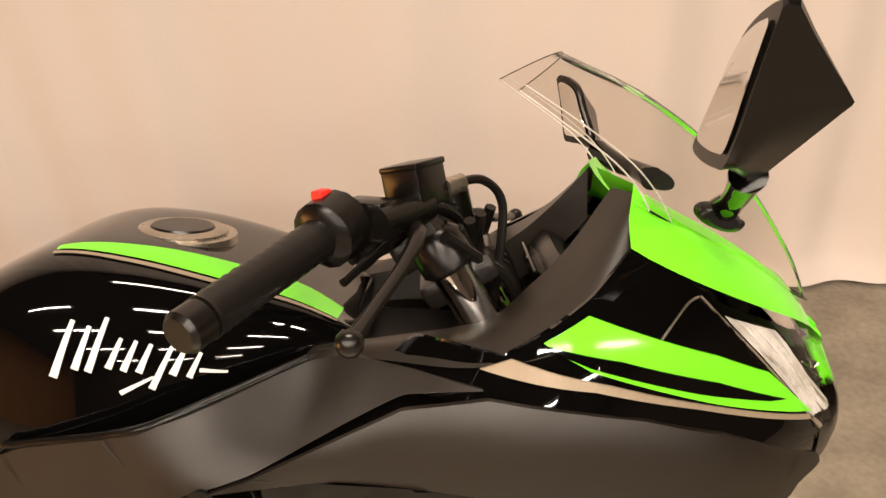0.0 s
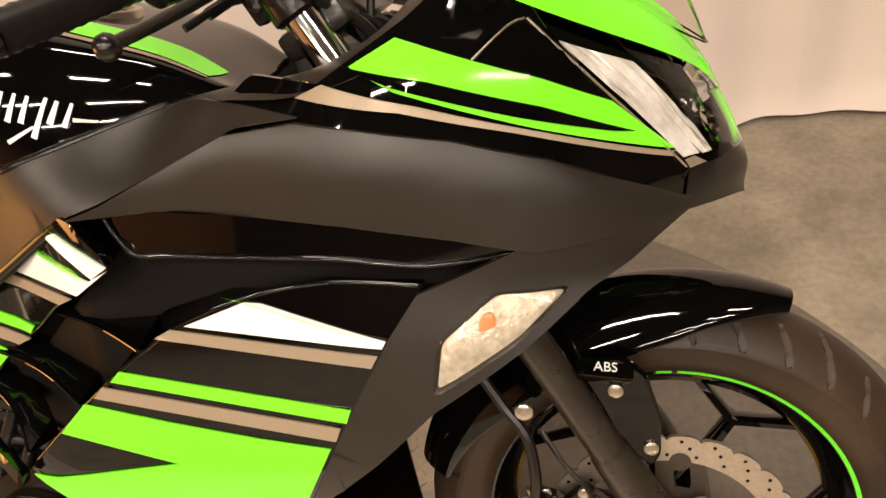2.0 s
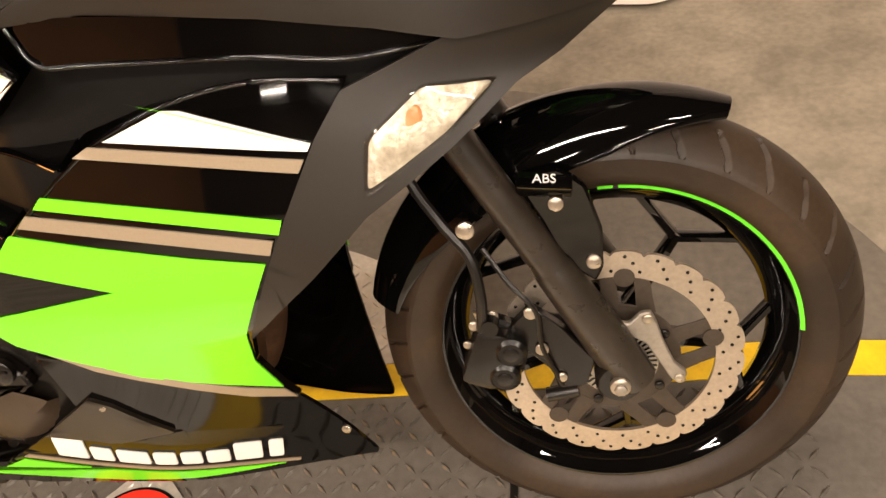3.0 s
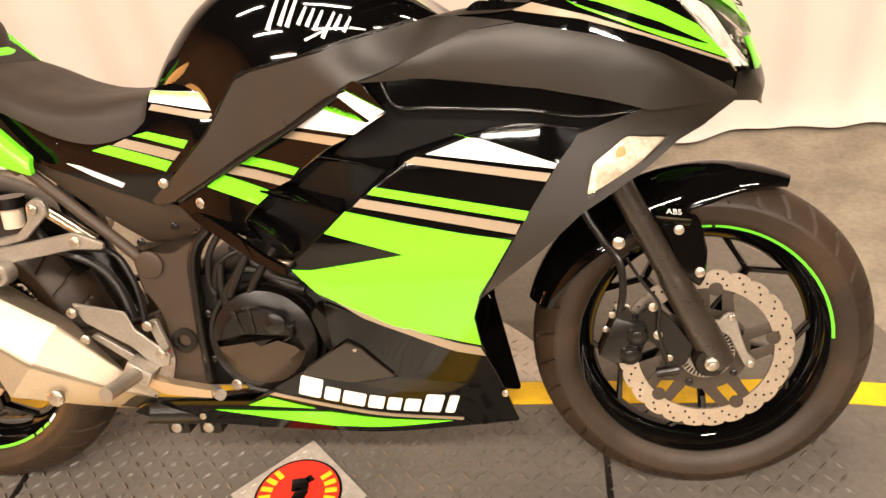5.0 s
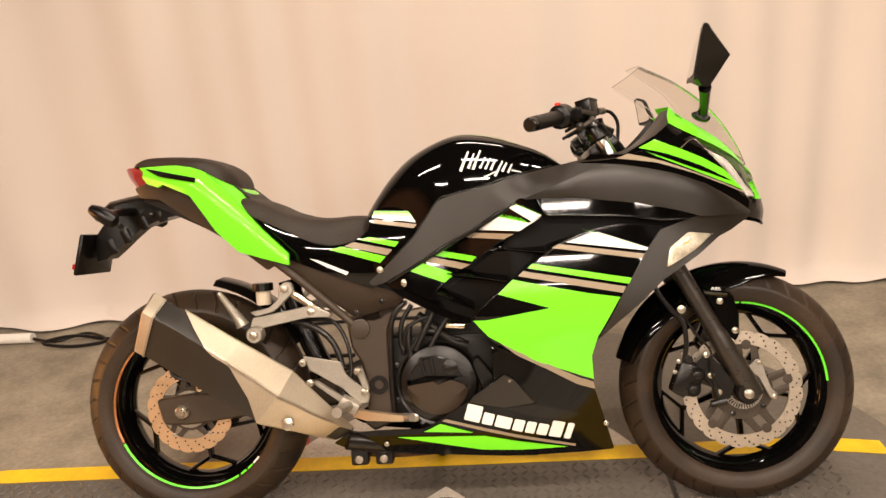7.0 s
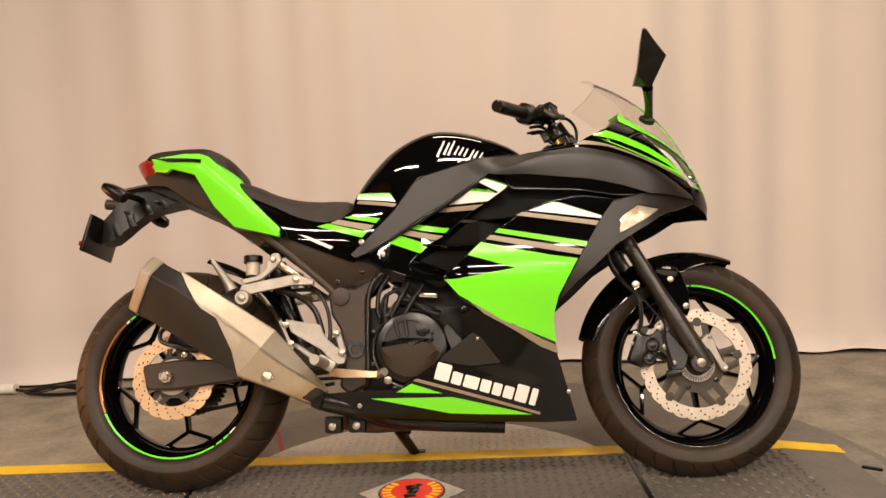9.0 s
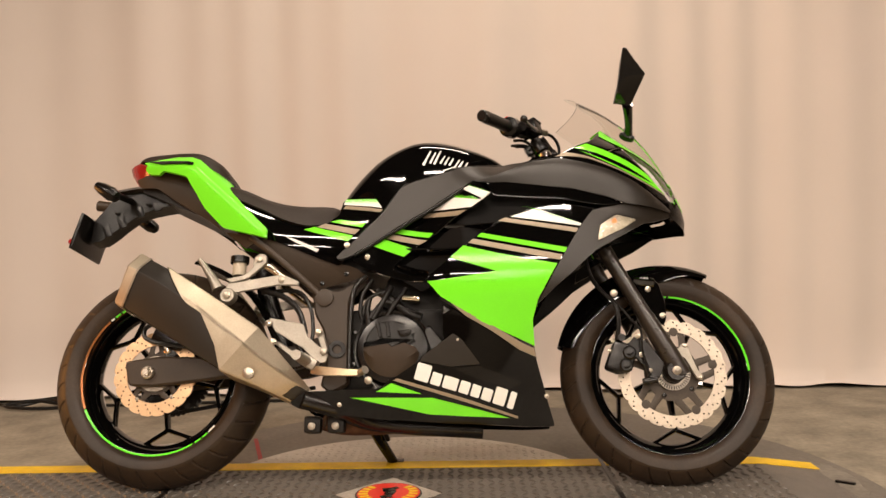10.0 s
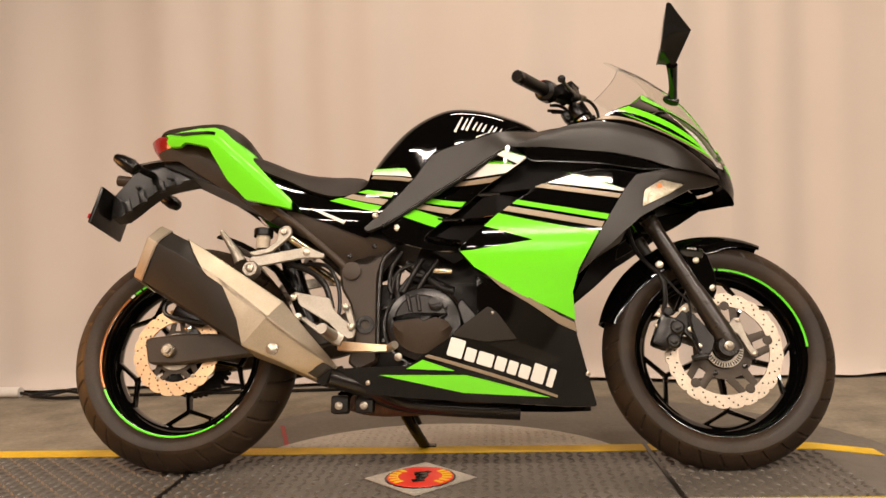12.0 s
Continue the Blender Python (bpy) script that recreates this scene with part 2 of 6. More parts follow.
def spline(pts, n=6):
    """A smooth line through points."""
    p = [Vector(q) for q in pts]
    if len(p) < 3:
        return p
    out = []
    for i in range(len(p) - 1):
        a, b, c, d = p[max(i - 1, 0)], p[i], p[i + 1], p[min(i + 2, len(p) - 1)]
        for k in range(n):
            t = k / n
            out.append(0.5 * (2 * b + (c - a) * t + (2 * a - 5 * b + 4 * c - d) * t * t + (3 * b - a - 3 * c + d) * t ** 3))
    return out + [p[-1]]


def loft(rings, cap=True, closed=True, bm=None):
    """A skin over rings of as many points each."""
    bm = bm or bmesh.new()
    rows = [[bm.verts.new(p) for p in ring] for ring in rings]
    n = len(rows[0])
    for a, b in zip(rows, rows[1:]):
        for i in range(n if closed else n - 1):
            bm.faces.new((a[i], a[(i + 1) % n], b[(i + 1) % n], b[i]))
    if cap and closed:
        bm.faces.new(rows[0])
        bm.faces.new(rows[-1])
    return bm


def tube(pts, r, n=10, smooth=6, bm=None):
    """A round bar along points; r is one radius or one for each point given."""
    line = spline(pts, smooth)
    radii = [r] * len(line) if not hasattr(r, "__len__") else [r[min(len(r) - 1, int(i / (len(line) - 1) * (len(r) - 1)))] * (1 - (i / (len(line) - 1) * (len(r) - 1)) % 1) + r[min(len(r) - 1, int(i / (len(line) - 1) * (len(r) - 1)) + 1)] * ((i / (len(line) - 1) * (len(r) - 1)) % 1) for i in range(len(line))]
    rings = []
    ref = Vector((0, 0, 1))
    for i, p in enumerate(line):
        d = (line[min(i + 1, len(line) - 1)] - line[max(i - 1, 0)]).normalized()
        if abs(d.dot(ref)) > 0.95:
            ref = Vector((0, 1, 0)) if abs(d.y) < 0.9 else Vector((1, 0, 0))
        u = (ref - d * ref.dot(d)).normalized()
        w = d.cross(u)
        ref = u
        rings.append([p + (u * math.cos(a) + w * math.sin(a)) * radii[i] for a in [2 * math.pi * k / n for k in range(n)]])
    return loft(rings, bm=bm)


def lathe(profile, centre, n=64, arc=(0, 360), bm=None):
    """Turns a profile of (y, radius) round the y axis through centre."""
    bm = bm or bmesh.new()
    full = arc[1] - arc[0] >= 360
    steps = n if full else n + 1
    cx, cy, cz = centre
    rows = []
    for i in range(steps):
        a = radians(arc[0] + (arc[1] - arc[0]) * i / n)
        rows.append([bm.verts.new((cx + r * math.cos(a), cy + y, cz + r * math.sin(a))) for y, r in profile])
    for i in range(n):
        a, b = rows[i], rows[(i + 1) % steps]
        for k in range(len(profile) - 1):
            bm.faces.new((a[k], a[k + 1], b[k + 1], b[k]))
    return bm


def puck(centre, r, h, n=24, bevel=0.15, side=-1, bm=None, hexed=False):
    """A round boss whose face looks out along y."""
    k = 6 if hexed else n
    cy = centre[1]
    return lathe([(0, 0.0001), (0, r), (side * h * (1 - bevel), r), (side * h, r * (1 - bevel)), (side * h, 0.0001)], (centre[0], cy, centre[2]), k, bm=bm)


def block(centre, size, bevel=0.004, rot=(0, 0, 0), taper=1.0, bm=None):
    """A box with bevelled edges."""
    own = bmesh.new()
    bmesh.ops.create_cube(own, size=1)
    for v in own.verts:
        k = taper if v.co.z > 0 else 1
        v.co = Vector((v.co.x * size[0] * k, v.co.y * size[1] * k, v.co.z * size[2]))
    if bevel > 0:
        bmesh.ops.bevel(own, geom=own.edges[:], offset=bevel, segments=2, affect="EDGES", profile=0.6)
    bmesh.ops.transform(own, matrix=pose(*centre, *rot), verts=own.verts)
    if bm is None:
        return own
    me = bpy.data.meshes.new("tmp")
    own.to_mesh(me)
    own.free()
    bm.from_mesh(me)
    bpy.data.meshes.remove(me)
    return bm


def plate(outline, y, thick, bevel=0.0015, side=-1, r=0.0):
    """A flat plate with the outline (x, z), its face at y."""
    pts = rounded(outline, r) if r > 0 else outline
    bm = bmesh.new()
    f = bm.faces.new([bm.verts.new((x, y, z)) for x, z in pts])
    f.normal_update()
    g = bmesh.ops.extrude_face_region(bm, geom=[f])
    for v in g["geom"]:
        if isinstance(v, bmesh.types.BMVert):
            v.co.y -= side * thick
    if bevel > 0:
        bmesh.ops.bevel(bm, geom=bm.edges[:], offset=bevel, segments=1, affect="EDGES")
    return bm


def bolt(x, y, z, r, parent, mat=None, side=-1, name="bolt"):
    bm = puck((x, y, z), r, r * 0.6, n=18, bevel=0.2, side=side)
    puck((x, y + side * r * 0.6, z), r * 0.55, r * 0.12, side=side, bm=bm, hexed=True, bevel=0.3)
    return part(name, bm, mat or STEEL, parent)

# ---- the place ----
def slab(x0, x1, y0, y1, z0, z1):
    bm = bmesh.new()
    bmesh.ops.create_cube(bm, size=1)
    for v in bm.verts:
        v.co = Vector(((x0 + x1) / 2 + v.co.x * (x1 - x0), (y0 + y1) / 2 + v.co.y * (y1 - y0), (z0 + z1) / 2 + v.co.z * (z1 - z0)))
    return bm


X0, X1, Y0, Y1 = -5.0, 6.5, -12.0, 2.2
tagged(link("floor", slab(X0, X1, Y0, Y1, FLOOR_Z - 0.15, FLOOR_Z), CONCRETE, flat=True), "stained grey-brown concrete floor", "floor", kind="structure")
tagged(link("ceiling", slab(X0, X1, Y0, Y1, CEIL_Z, CEIL_Z + 0.15), CEILM, flat=True), "plain dark ceiling", "ceiling", kind="structure")
# unseen walls close the room; the west one is orange for the reflections
for nm, box in (("wall_south", (X0, X1, Y0 - 0.15, Y0)), ("wall_north", (X0, X1, Y1, Y1 + 0.15)), ("wall_west", (X0 - 0.15, X0, Y0 - 0.15, Y1 + 0.15)), ("wall_east", (X1, X1 + 0.15, Y0 - 0.15, Y1 + 0.15))):
    tagged(link(nm, slab(*box, FLOOR_Z - 0.15, CEIL_Z + 0.15), ORANGE_WALL if nm == "wall_west" else WALLM, flat=True), "unseen west wall with an orange-lit tone put into its colour" if nm == "wall_west" else "plain dark brown painted wall", "wall", kind="structure")

for lx, ly in LAMPS:
    fx = tagged(new("ceiling_light"), "long white ceiling tube light", "ceiling light", "ceiling lights")
    fx.location = (lx, ly, CEIL_Z)
    part("housing", block((0, 0, -0.05), (1.6, 0.2, 0.1), 0.01), PVC, fx)


# unseen housing for the added warm lamp; its shape is made up
fl = tagged(new("added_warm_lamp"), "added warm lamp panel on short legs, out of view", "lamp")
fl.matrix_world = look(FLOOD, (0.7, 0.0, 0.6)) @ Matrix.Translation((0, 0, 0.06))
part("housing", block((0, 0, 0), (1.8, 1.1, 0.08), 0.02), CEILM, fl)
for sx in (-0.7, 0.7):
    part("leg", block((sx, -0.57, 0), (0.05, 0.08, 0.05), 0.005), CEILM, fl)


def drape(xa, xb):
    """One panel of floor-length cloth, hung in soft folds, with its hem lying on the floor."""
    bm = bmesh.new()
    nx, heights = 130, [FLOOR_Z + 0.004, 0.0, 0.06, 0.2, 0.5, 0.9, 1.4, 2.0, 2.7, CEIL_Z - 0.05]
    rows = []
    for j, z in enumerate(heights):
        row = []
        for i in range(nx + 1):
            x = xa + (xb - xa) * i / nx
            wob = 0.018 * math.sin(x * 0.9 + 1.3 * z) + 0.01 * noise.noise((x * 1.3, z * 0.5, 4.0))
            a = x + wob + 0.012 * z
            depth = 0.017 * math.sin(a * 10.5 + 1.6 * math.sin(a * 1.9)) + 0.008 * math.sin(a * 23 + 2 * math.sin(a * 3.1)) + 0.045 * noise.noise((a * 2.4, 0.15 * z, 1.0))
            hem = 1.0 if z > 0.3 else 1.35
            y = 1.45 + depth * hem - (0.05 * max(0, 0.06 - (z - FLOOR_Z)) / 0.06 * (1 + noise.noise((x * 3, 7, 0))))
            dz = 0.012 * (1 + noise.noise((x * 5, 2, 0))) if j == 0 else 0
            row.append(bm.verts.new((x, y, z + dz)))
        rows.append(row)
    for a, b in zip(rows, rows[1:]):
        for i in range(nx):
            bm.faces.new((a[i], a[i + 1], b[i + 1], b[i]))
    ext = bmesh.ops.extrude_face_region(bm, geom=bm.faces[:])
    for v in ext["geom"]:
        if isinstance(v, bmesh.types.BMVert):
            v.co.y += 0.006
    return thing("drape", bm, CLOTH, "floor-length beige cloth drape hanging in soft folds", "curtain", "drape panels")


for k in range(5):
    drape(X0 + 0.2 + 2.22 * k, X0 + 0.2 + 2.22 * (k + 1))

# low turntable: a dark disc, a tread-plate disc in it, and the rubber deck across it
tagged(link("turntable", lathe([(0, 0.001), (0, 1.070), (0.006, 1.083), (0.02, 1.083)], (0, 0, 0), 128), DISKM), "low round turntable with worn dark paint", "turntable", kind="structure")
tt = bpy.data.objects["turntable"]
tt.rotation_euler = (-math.pi / 2, 0, 0)
tt.location = (0.890, 0.036, -0.020)
deck_z = 0.0


def tread_bars(bm, inside, x0, x1, y0, y1, z, pitch, length, width, rise):
    """Raised lozenge bars, each turned across its neighbours."""
    verts, faces = [], []
    ny, nx = int((y1 - y0) / pitch), int((x1 - x0) / pitch)
    for j in range(ny):
        for i in range(nx):
            cx, cy = x0 + (i + 0.5) * pitch, y0 + (j + 0.5) * pitch
            if not inside(cx, cy):
                continue
            a = radians(45 if (i + j) % 2 else -45)
            c, s = math.cos(a), math.sin(a)
            k = len(verts)
            for u, v, h in ((-1, 0, 0), (0, -1, 0), (1, 0, 0), (0, 1, 0), (-0.45, 0, 1), (0.45, 0, 1)):
                px, py = u * length / 2, v * width / 2
                verts.append((cx + px * c - py * s, cy + px * s + py * c, z + h * rise - 0.0005 * (1 - h)))
            faces += [(k, k + 1, k + 4), (k + 1, k + 5, k + 4), (k + 1, k + 2, k + 5), (k + 2, k + 3, k + 5), (k + 3, k + 4, k + 5), (k + 3, k, k + 4)]
    me = bpy.data.meshes.new("tread_bars")
    me.from_pydata(verts, [], faces)
    return me


def bars_on(parent, mat, *args):
    me = tread_bars(None, *args)
    me.materials.append(mat)
    ob = new("tread_bars", me)
    ob.parent = parent
    return tagged(ob, kind="stuff")


AX, AY, AR = 0.676, 0.045, 0.562
alu = tagged(link("tread_disc", lathe([(0, 0.001), (0, AR), (0.012, AR)], (0, 0, 0), 128), TREAD), "round aluminium tread plate in the turntable", "tread plate", kind="structure")
alu.rotation_euler = (-math.pi / 2, 0, 0)
alu.location = (AX, AY, -0.014)
me = tread_bars(None, lambda x, y: (x - AX) ** 2 + (y - AY) ** 2 < (AR - 0.02) ** 2 and (y > 0.25 or y < -0.3), AX - AR, AX + AR, AY - AR, AY + AR, -0.014, 0.026, 0.026, 0.007, 0.0018)
me.materials.append(TREAD)
tagged(new("tread_bars", me), "raised lozenge bars of the aluminium plate", "tread plate", kind="stuff")
# rubber deck with ramped ends and yellow edges
DX0, DX1, DY0, DY1 = -0.70, 1.70, -0.300, 0.258
side_plate = tagged(link("side_plate", slab(-0.72, 1.72, -0.92, DY0 - 0.003, -0.028, -0.006), TREAD, flat=True), "aluminium tread plate beside the rubber deck", "tread plate", kind="structure")
bars_on(side_plate, TREAD, lambda x, y: y > -0.7, -0.72, 1.72, -0.95, DY0 - 0.005, -0.006, 0.03, 0.028, 0.008, 0.002)


def deck():
    bm = bmesh.new()
    prof = [(DX0 - 0.2, FLOOR_Z + 0.01), (DX0, 0.0), (DX1, 0.0), (DX1 + 0.17, FLOOR_Z + 0.01)]
    top = [[bm.verts.new((x, y, z)) for x, z in prof] for y in (DY0, DY1)]
    low = [[bm.verts.new((x, y, FLOOR_Z + 0.004)) for x, z in prof] for y in (DY0, DY1)]
    for i in range(3):
        bm.faces.new((top[0][i], top[0][i + 1], top[1][i + 1], top[1][i]))
        for r in (0, 1):
            bm.faces.new((top[r][i], top[r][i + 1], low[r][i + 1], low[r][i]))
    for i in (0, 3):
        bm.faces.new((top[0][i], top[1][i], low[1][i], low[0][i]))
    return bm


deck_ob = tagged(link("deck", deck(), DECKM, flat=True), "worn black rubber tread deck with ramped ends", "deck", kind="structure")
bars_on(deck_ob, DECK_BAR, lambda x, y: True, DX0 + 0.01, DX1 - 0.01, DY0 + 0.09, DY1 - 0.07, 0.0, 0.028, 0.030, 0.0085, 0.0042)


def edge_line(y0, y1):
    bm = bmesh.new()
    lift = 0.0022
    prof = [(DX0 - 0.2, FLOOR_Z + 0.01), (DX0, 0.0), (DX1, 0.0), (DX1 + 0.17, FLOOR_Z + 0.01)]
    rows = [[bm.verts.new((x, y, z + h)) for x, z in prof] for y, h in ((y0, lift - 0.002), (y0, lift), (y1, lift), (y1, lift - 0.002))]
    for a, b in zip(rows, rows[1:]):
        for i in range(3):
            bm.faces.new((a[i], a[i + 1], b[i + 1], b[i]))
    return bm


for y0, y1 in ((DY0 + 0.003, DY0 + 0.088), (DY1 - 0.068, DY1 - 0.003)):
    tagged(link("edge_stripe", edge_line(y0, y1), YELLOW, flat=True), "worn yellow safety stripe along the deck", "floor stripe", "deck stripes", "structure")
for sx in (0.043, 1.250):
    tagged(link("deck_seam", block((sx, (DY0 + DY1) / 2, 0.001), (0.012, DY1 - DY0 - 0.01, 0.005), 0.001), HOSE), "black rubber joint across the deck", "seam", "deck seams", "structure")


def emblem():
    """A tread-plate diamond with a round enamel sign; its writing is plain bars."""
    base = tagged(new("floor_emblem"), "aluminium diamond plate with a round red and yellow sign", "sign")
    base.location = (0.648, -0.050, 0.0025)
    a, b = 0.1385, 0.1385
    bm = bmesh.new()
    f = bm.faces.new([bm.verts.new(p) for p in ((-a, 0, 0.002), (0, -b, 0.002), (a, 0, 0.002), (0, b, 0.002))])
    g = bmesh.ops.extrude_face_region(bm, geom=[f])
    for v in g["geom"]:
        if isinstance(v, bmesh.types.BMVert):
            v.co.z -= 0.002
    part("backing_plate", bm, TREAD, base, flat=True)
    me = tread_bars(None, lambda x, y: abs(x) / a + abs(y) / b < 0.93 and math.hypot(x, y) > 0.085, -a, a, -b, b, 0.002, 0.017, 0.016, 0.005, 0.0015)
    me.materials.append(TREAD)
    tb = new("tread_bars", me)
    tb.parent = base
    tagged(tb, kind="stuff")

    def disc(r, z, mat, name, label):
        bm = bmesh.new()
        bmesh.ops.create_cone(bm, cap_ends=True, segments=48, radius1=r, radius2=r * 0.985, depth=0.0015)
        for v in bm.verts:
            v.co.z += z
        return part(name, bm, mat, base, label, flat=True)
    disc(0.088, 0.0030, DARK, "outer_ring", "black outer ring")
    disc(0.083, 0.0040, SIGN_RED, "red_face", "red enamel face")
    for mid in (180, 0):
        for k in range(6):
            ang = radians(mid + (k - 2.5) * 17)
            part("letter_bar", block((0.066 * math.cos(ang), 0.066 * math.sin(ang), 0.0058), (0.024, 0.011, 0.0012), 0.001, (0, 0, math.degrees(ang))), SIGN_YEL, base, "yellow bar in place of a letter")
    bm = bmesh.new()
    for cx, cy, sx, sy, rot in ((0.0, 0.022, 0.034, 0.03, 10), (0.004, -0.004, 0.026, 0.03, -15), (-0.003, -0.032, 0.03, 0.022, 20), (0.016, 0.036, 0.014, 0.016, 40)):
        block((cx, cy, 0.0057), (sx, sy, 0.001), 0.0004, (0, 0, rot), bm=bm)
    part("dark_motif", bm, DARK, base, "plain dark shape in the middle")


emblem()

# a scuffed, bare patch beside the deck's ramp
rnd = random.Random(5)
bm = bmesh.new()
ring = []
for k in range(28):
    a = 2 * math.pi * k / 28
    ring.append(bm.verts.new((1.855 + (0.055 + 0.02 * rnd.random()) * math.cos(a) + 0.02 * math.sin(a), 0.07 + (0.17 + 0.05 * rnd.random()) * math.sin(a), -0.0185)))
bm.faces.new(ring)
tagged(link("floor_patch", bm, WORN, flat=True), "pale scuffed bare patch in the turntable's paint", "floor patch", kind="structure")

# small things at the drape's foot and on the turntable
thing("plastic_pipe", tube([(-2.6, 1.30, FLOOR_Z + 0.025), (-1.19, 1.26, FLOOR_Z + 0.025)], 0.022, 14), PVC, "white plastic pipe lying along the drape", "pipe")
cb = tube([(-1.19, 1.26, FLOOR_Z + 0.02), (-1.08, 1.24, FLOOR_Z + 0.012), (-0.95, 1.27, FLOOR_Z + 0.03), (-0.85, 1.22, FLOOR_Z + 0.012), (-0.98, 1.18, FLOOR_Z + 0.012), (-1.12, 1.21, FLOOR_Z + 0.02), (-1.0, 1.25, FLOOR_Z + 0.03), (-0.8, 1.24, FLOOR_Z + 0.01), (-0.3, 1.27, FLOOR_Z + 0.008), (0.3, 1.3, FLOOR_Z + 0.008), (0.9, 1.28, FLOOR_Z + 0.008)], 0.007, 8)
thing("power_cable", cb, HOSE, "black power cable coiled beside the white pipe", "cable")
bm = bmesh.new()
bm.faces.new([bm.verts.new(p) for p in ((0.110, 0.63, -0.0185), (0.124, 0.63, -0.0185), (0.240, 0.275, -0.0185), (0.226, 0.275, -0.0185))])
thing("red_tape", bm, SHADE, "strip of dark red tape on the turntable", "tape", flat=True)
bm = block((1.88, 0.06, -0.016), (0.05, 0.014, 0.008), 0.002, (0, 0, -35))
thing("black_clip", bm, DARK, "small black clip on the turntable", "clip")

# ---- the motorcycle: built upright (x ahead, y to its left, z up), then leaned on its stand ----
bike = tagged(new("motorcycle"), "black and lime green sport motorcycle leaning on its side stand", "motorcycle")
bike.rotation_euler = (radians(-17.5), 0, 0)
bike.location = (0, 0.0075, 0)
RX, RZ, RR = 0.012, 0.306, 0.303
FX, FZ, FR = 1.410, 0.288, 0.292


def half_width(x, z):
    """Half the bodywork's width."""
    w = curve(z, (0.10, 0.17, 0.24, 0.31, 0.42, 0.52, 0.65, 0.78, 0.88, 0.935, 1.0, 1.06), (0.080, 0.120, 0.160, 0.185, 0.213, 0.240, 0.240, 0.228, 0.226, 0.190, 0.15, 0.11))
    nose = curve(z, (0.45, 0.60, 0.66, 0.69, 0.73, 0.78, 0.85, 0.90, 0.95, 1.0), (1.80, 1.62, 1.535, 1.500, 1.500, 1.480, 1.446, 1.405, 1.350, 1.29))
    if x > 1.12:
        t = min(1.0, (x - 1.12) / (nose - 1.12))
        w *= max(0.0, 1 - t * t) ** (0.72 - 0.26 * smooth01((z - 0.70) / 0.08))
    if x < 0.82:
        w *= 1 - 0.40 * smooth01((0.82 - x) / 0.34) * smooth01((z - 0.3) / 0.2) - 0.06 * smooth01((0.82 - x) / 0.4) * smooth01((0.5 - z) / 0.2)
    if z < 0.5 and x > 0.82:
        w *= 1 - 0.42 * smooth01((x - 0.82) / 0.3) * smooth01((0.5 - z) / 0.3)
    if z > 0.78 and x < 1.2:
        w *= 1 - 0.45 * smooth01((z - 0.78) / 0.11) * smooth01((1.2 - x) / 0.26)
    ridge = curve(x, (0.98, 1.07, 1.24, 1.40), (0.845, 0.829, 0.797, 0.730))
    if 0.98 < x < 1.45 and z > ridge:
        w -= 0.015 * smooth01((z - ridge) / 0.065) * smooth01((x - 0.98) / 0.1)
    return max(w, 0.0)


def soft_w(x, z):
    """The flank with its folds eased, for the glossy upper panels."""
    return sum(half_width(x + 0.018 * i, z + 0.018 * j) for i in (-1, 0, 1) for j in (-1, 0, 1)) / 9


def over(off):
    return lambda x, z: half_width(x, z) + off


def panel(name, outline, off, mat, label, r=0.008, lip=0.003, decals=(), thick=0.006, surf=None, sides=(-1, 1), step=0.025):
    """A body panel on both flanks, with its painted bands as thin pieces on it."""
    base = surf or half_width
    first = None
    for side in sides:
        ob = part(name, patch(outline, lambda x, z: base(x, z) + off, thick, step, lip, r, side), mat, bike, label, skin=(base, side))
        first = first or ob
        for dn, dout, dm, dl in decals:
            lift = 0.0038 if dn == "black_sliver" else 0.0022
            part(dn, patch(dout, lambda x, z: base(x, z) + off + lift, 0.0022, step, 0, 0, side), dm, ob, dl, skin=(base, side))
    return first


# --- wheels ---
def tyre(cx, cz, R, w, rim):
    prof = [(-0.36, rim - 0.004, 0), (-0.44, rim + 0.004, 0), (-0.49, rim + 0.018, 0), (-0.5, rim + 0.034, 0), (-0.494, R - 0.33 * w - 0.008, 0)]
    prof = [(y * w, r, 0) for y, r, _ in prof]
    crown = []
    for k in range(45):
        a = -1 + 2 * k / 44
        y = a * 0.478 * w
        crown.append((y, R - 0.33 * w * abs(a) ** 2.1, 1))
    prof = prof + crown + [(-y, r, 0) for y, r, _ in reversed(prof)]
    n = 840
    bm = bmesh.new()
    rows = []
    for i in range(n):
        row = []
        for y, r, t in prof:
            if t:
                s = abs(y) / w
                ph = (i / n * 32 + (0.5 if y > 0 else 0) + s * 1.5) % 1.0
                if 0.08 < s < 0.46 and ph < 0.10 and (int(i / n * 32 + (0.5 if y > 0 else 0) + s * 1.5) % 2 or s > 0.2):
                    r -= 0.005
            a = 2 * math.pi * i / n
            row.append(bm.verts.new((cx + r * math.cos(a), y, cz + r * math.sin(a))))
        rows.append(row)
    for i in range(n):
        a, b = rows[i], rows[(i + 1) % n]
        for k in range(len(prof) - 1):
            bm.faces.new((a[k], a[k + 1], b[k + 1], b[k]))
    return bm


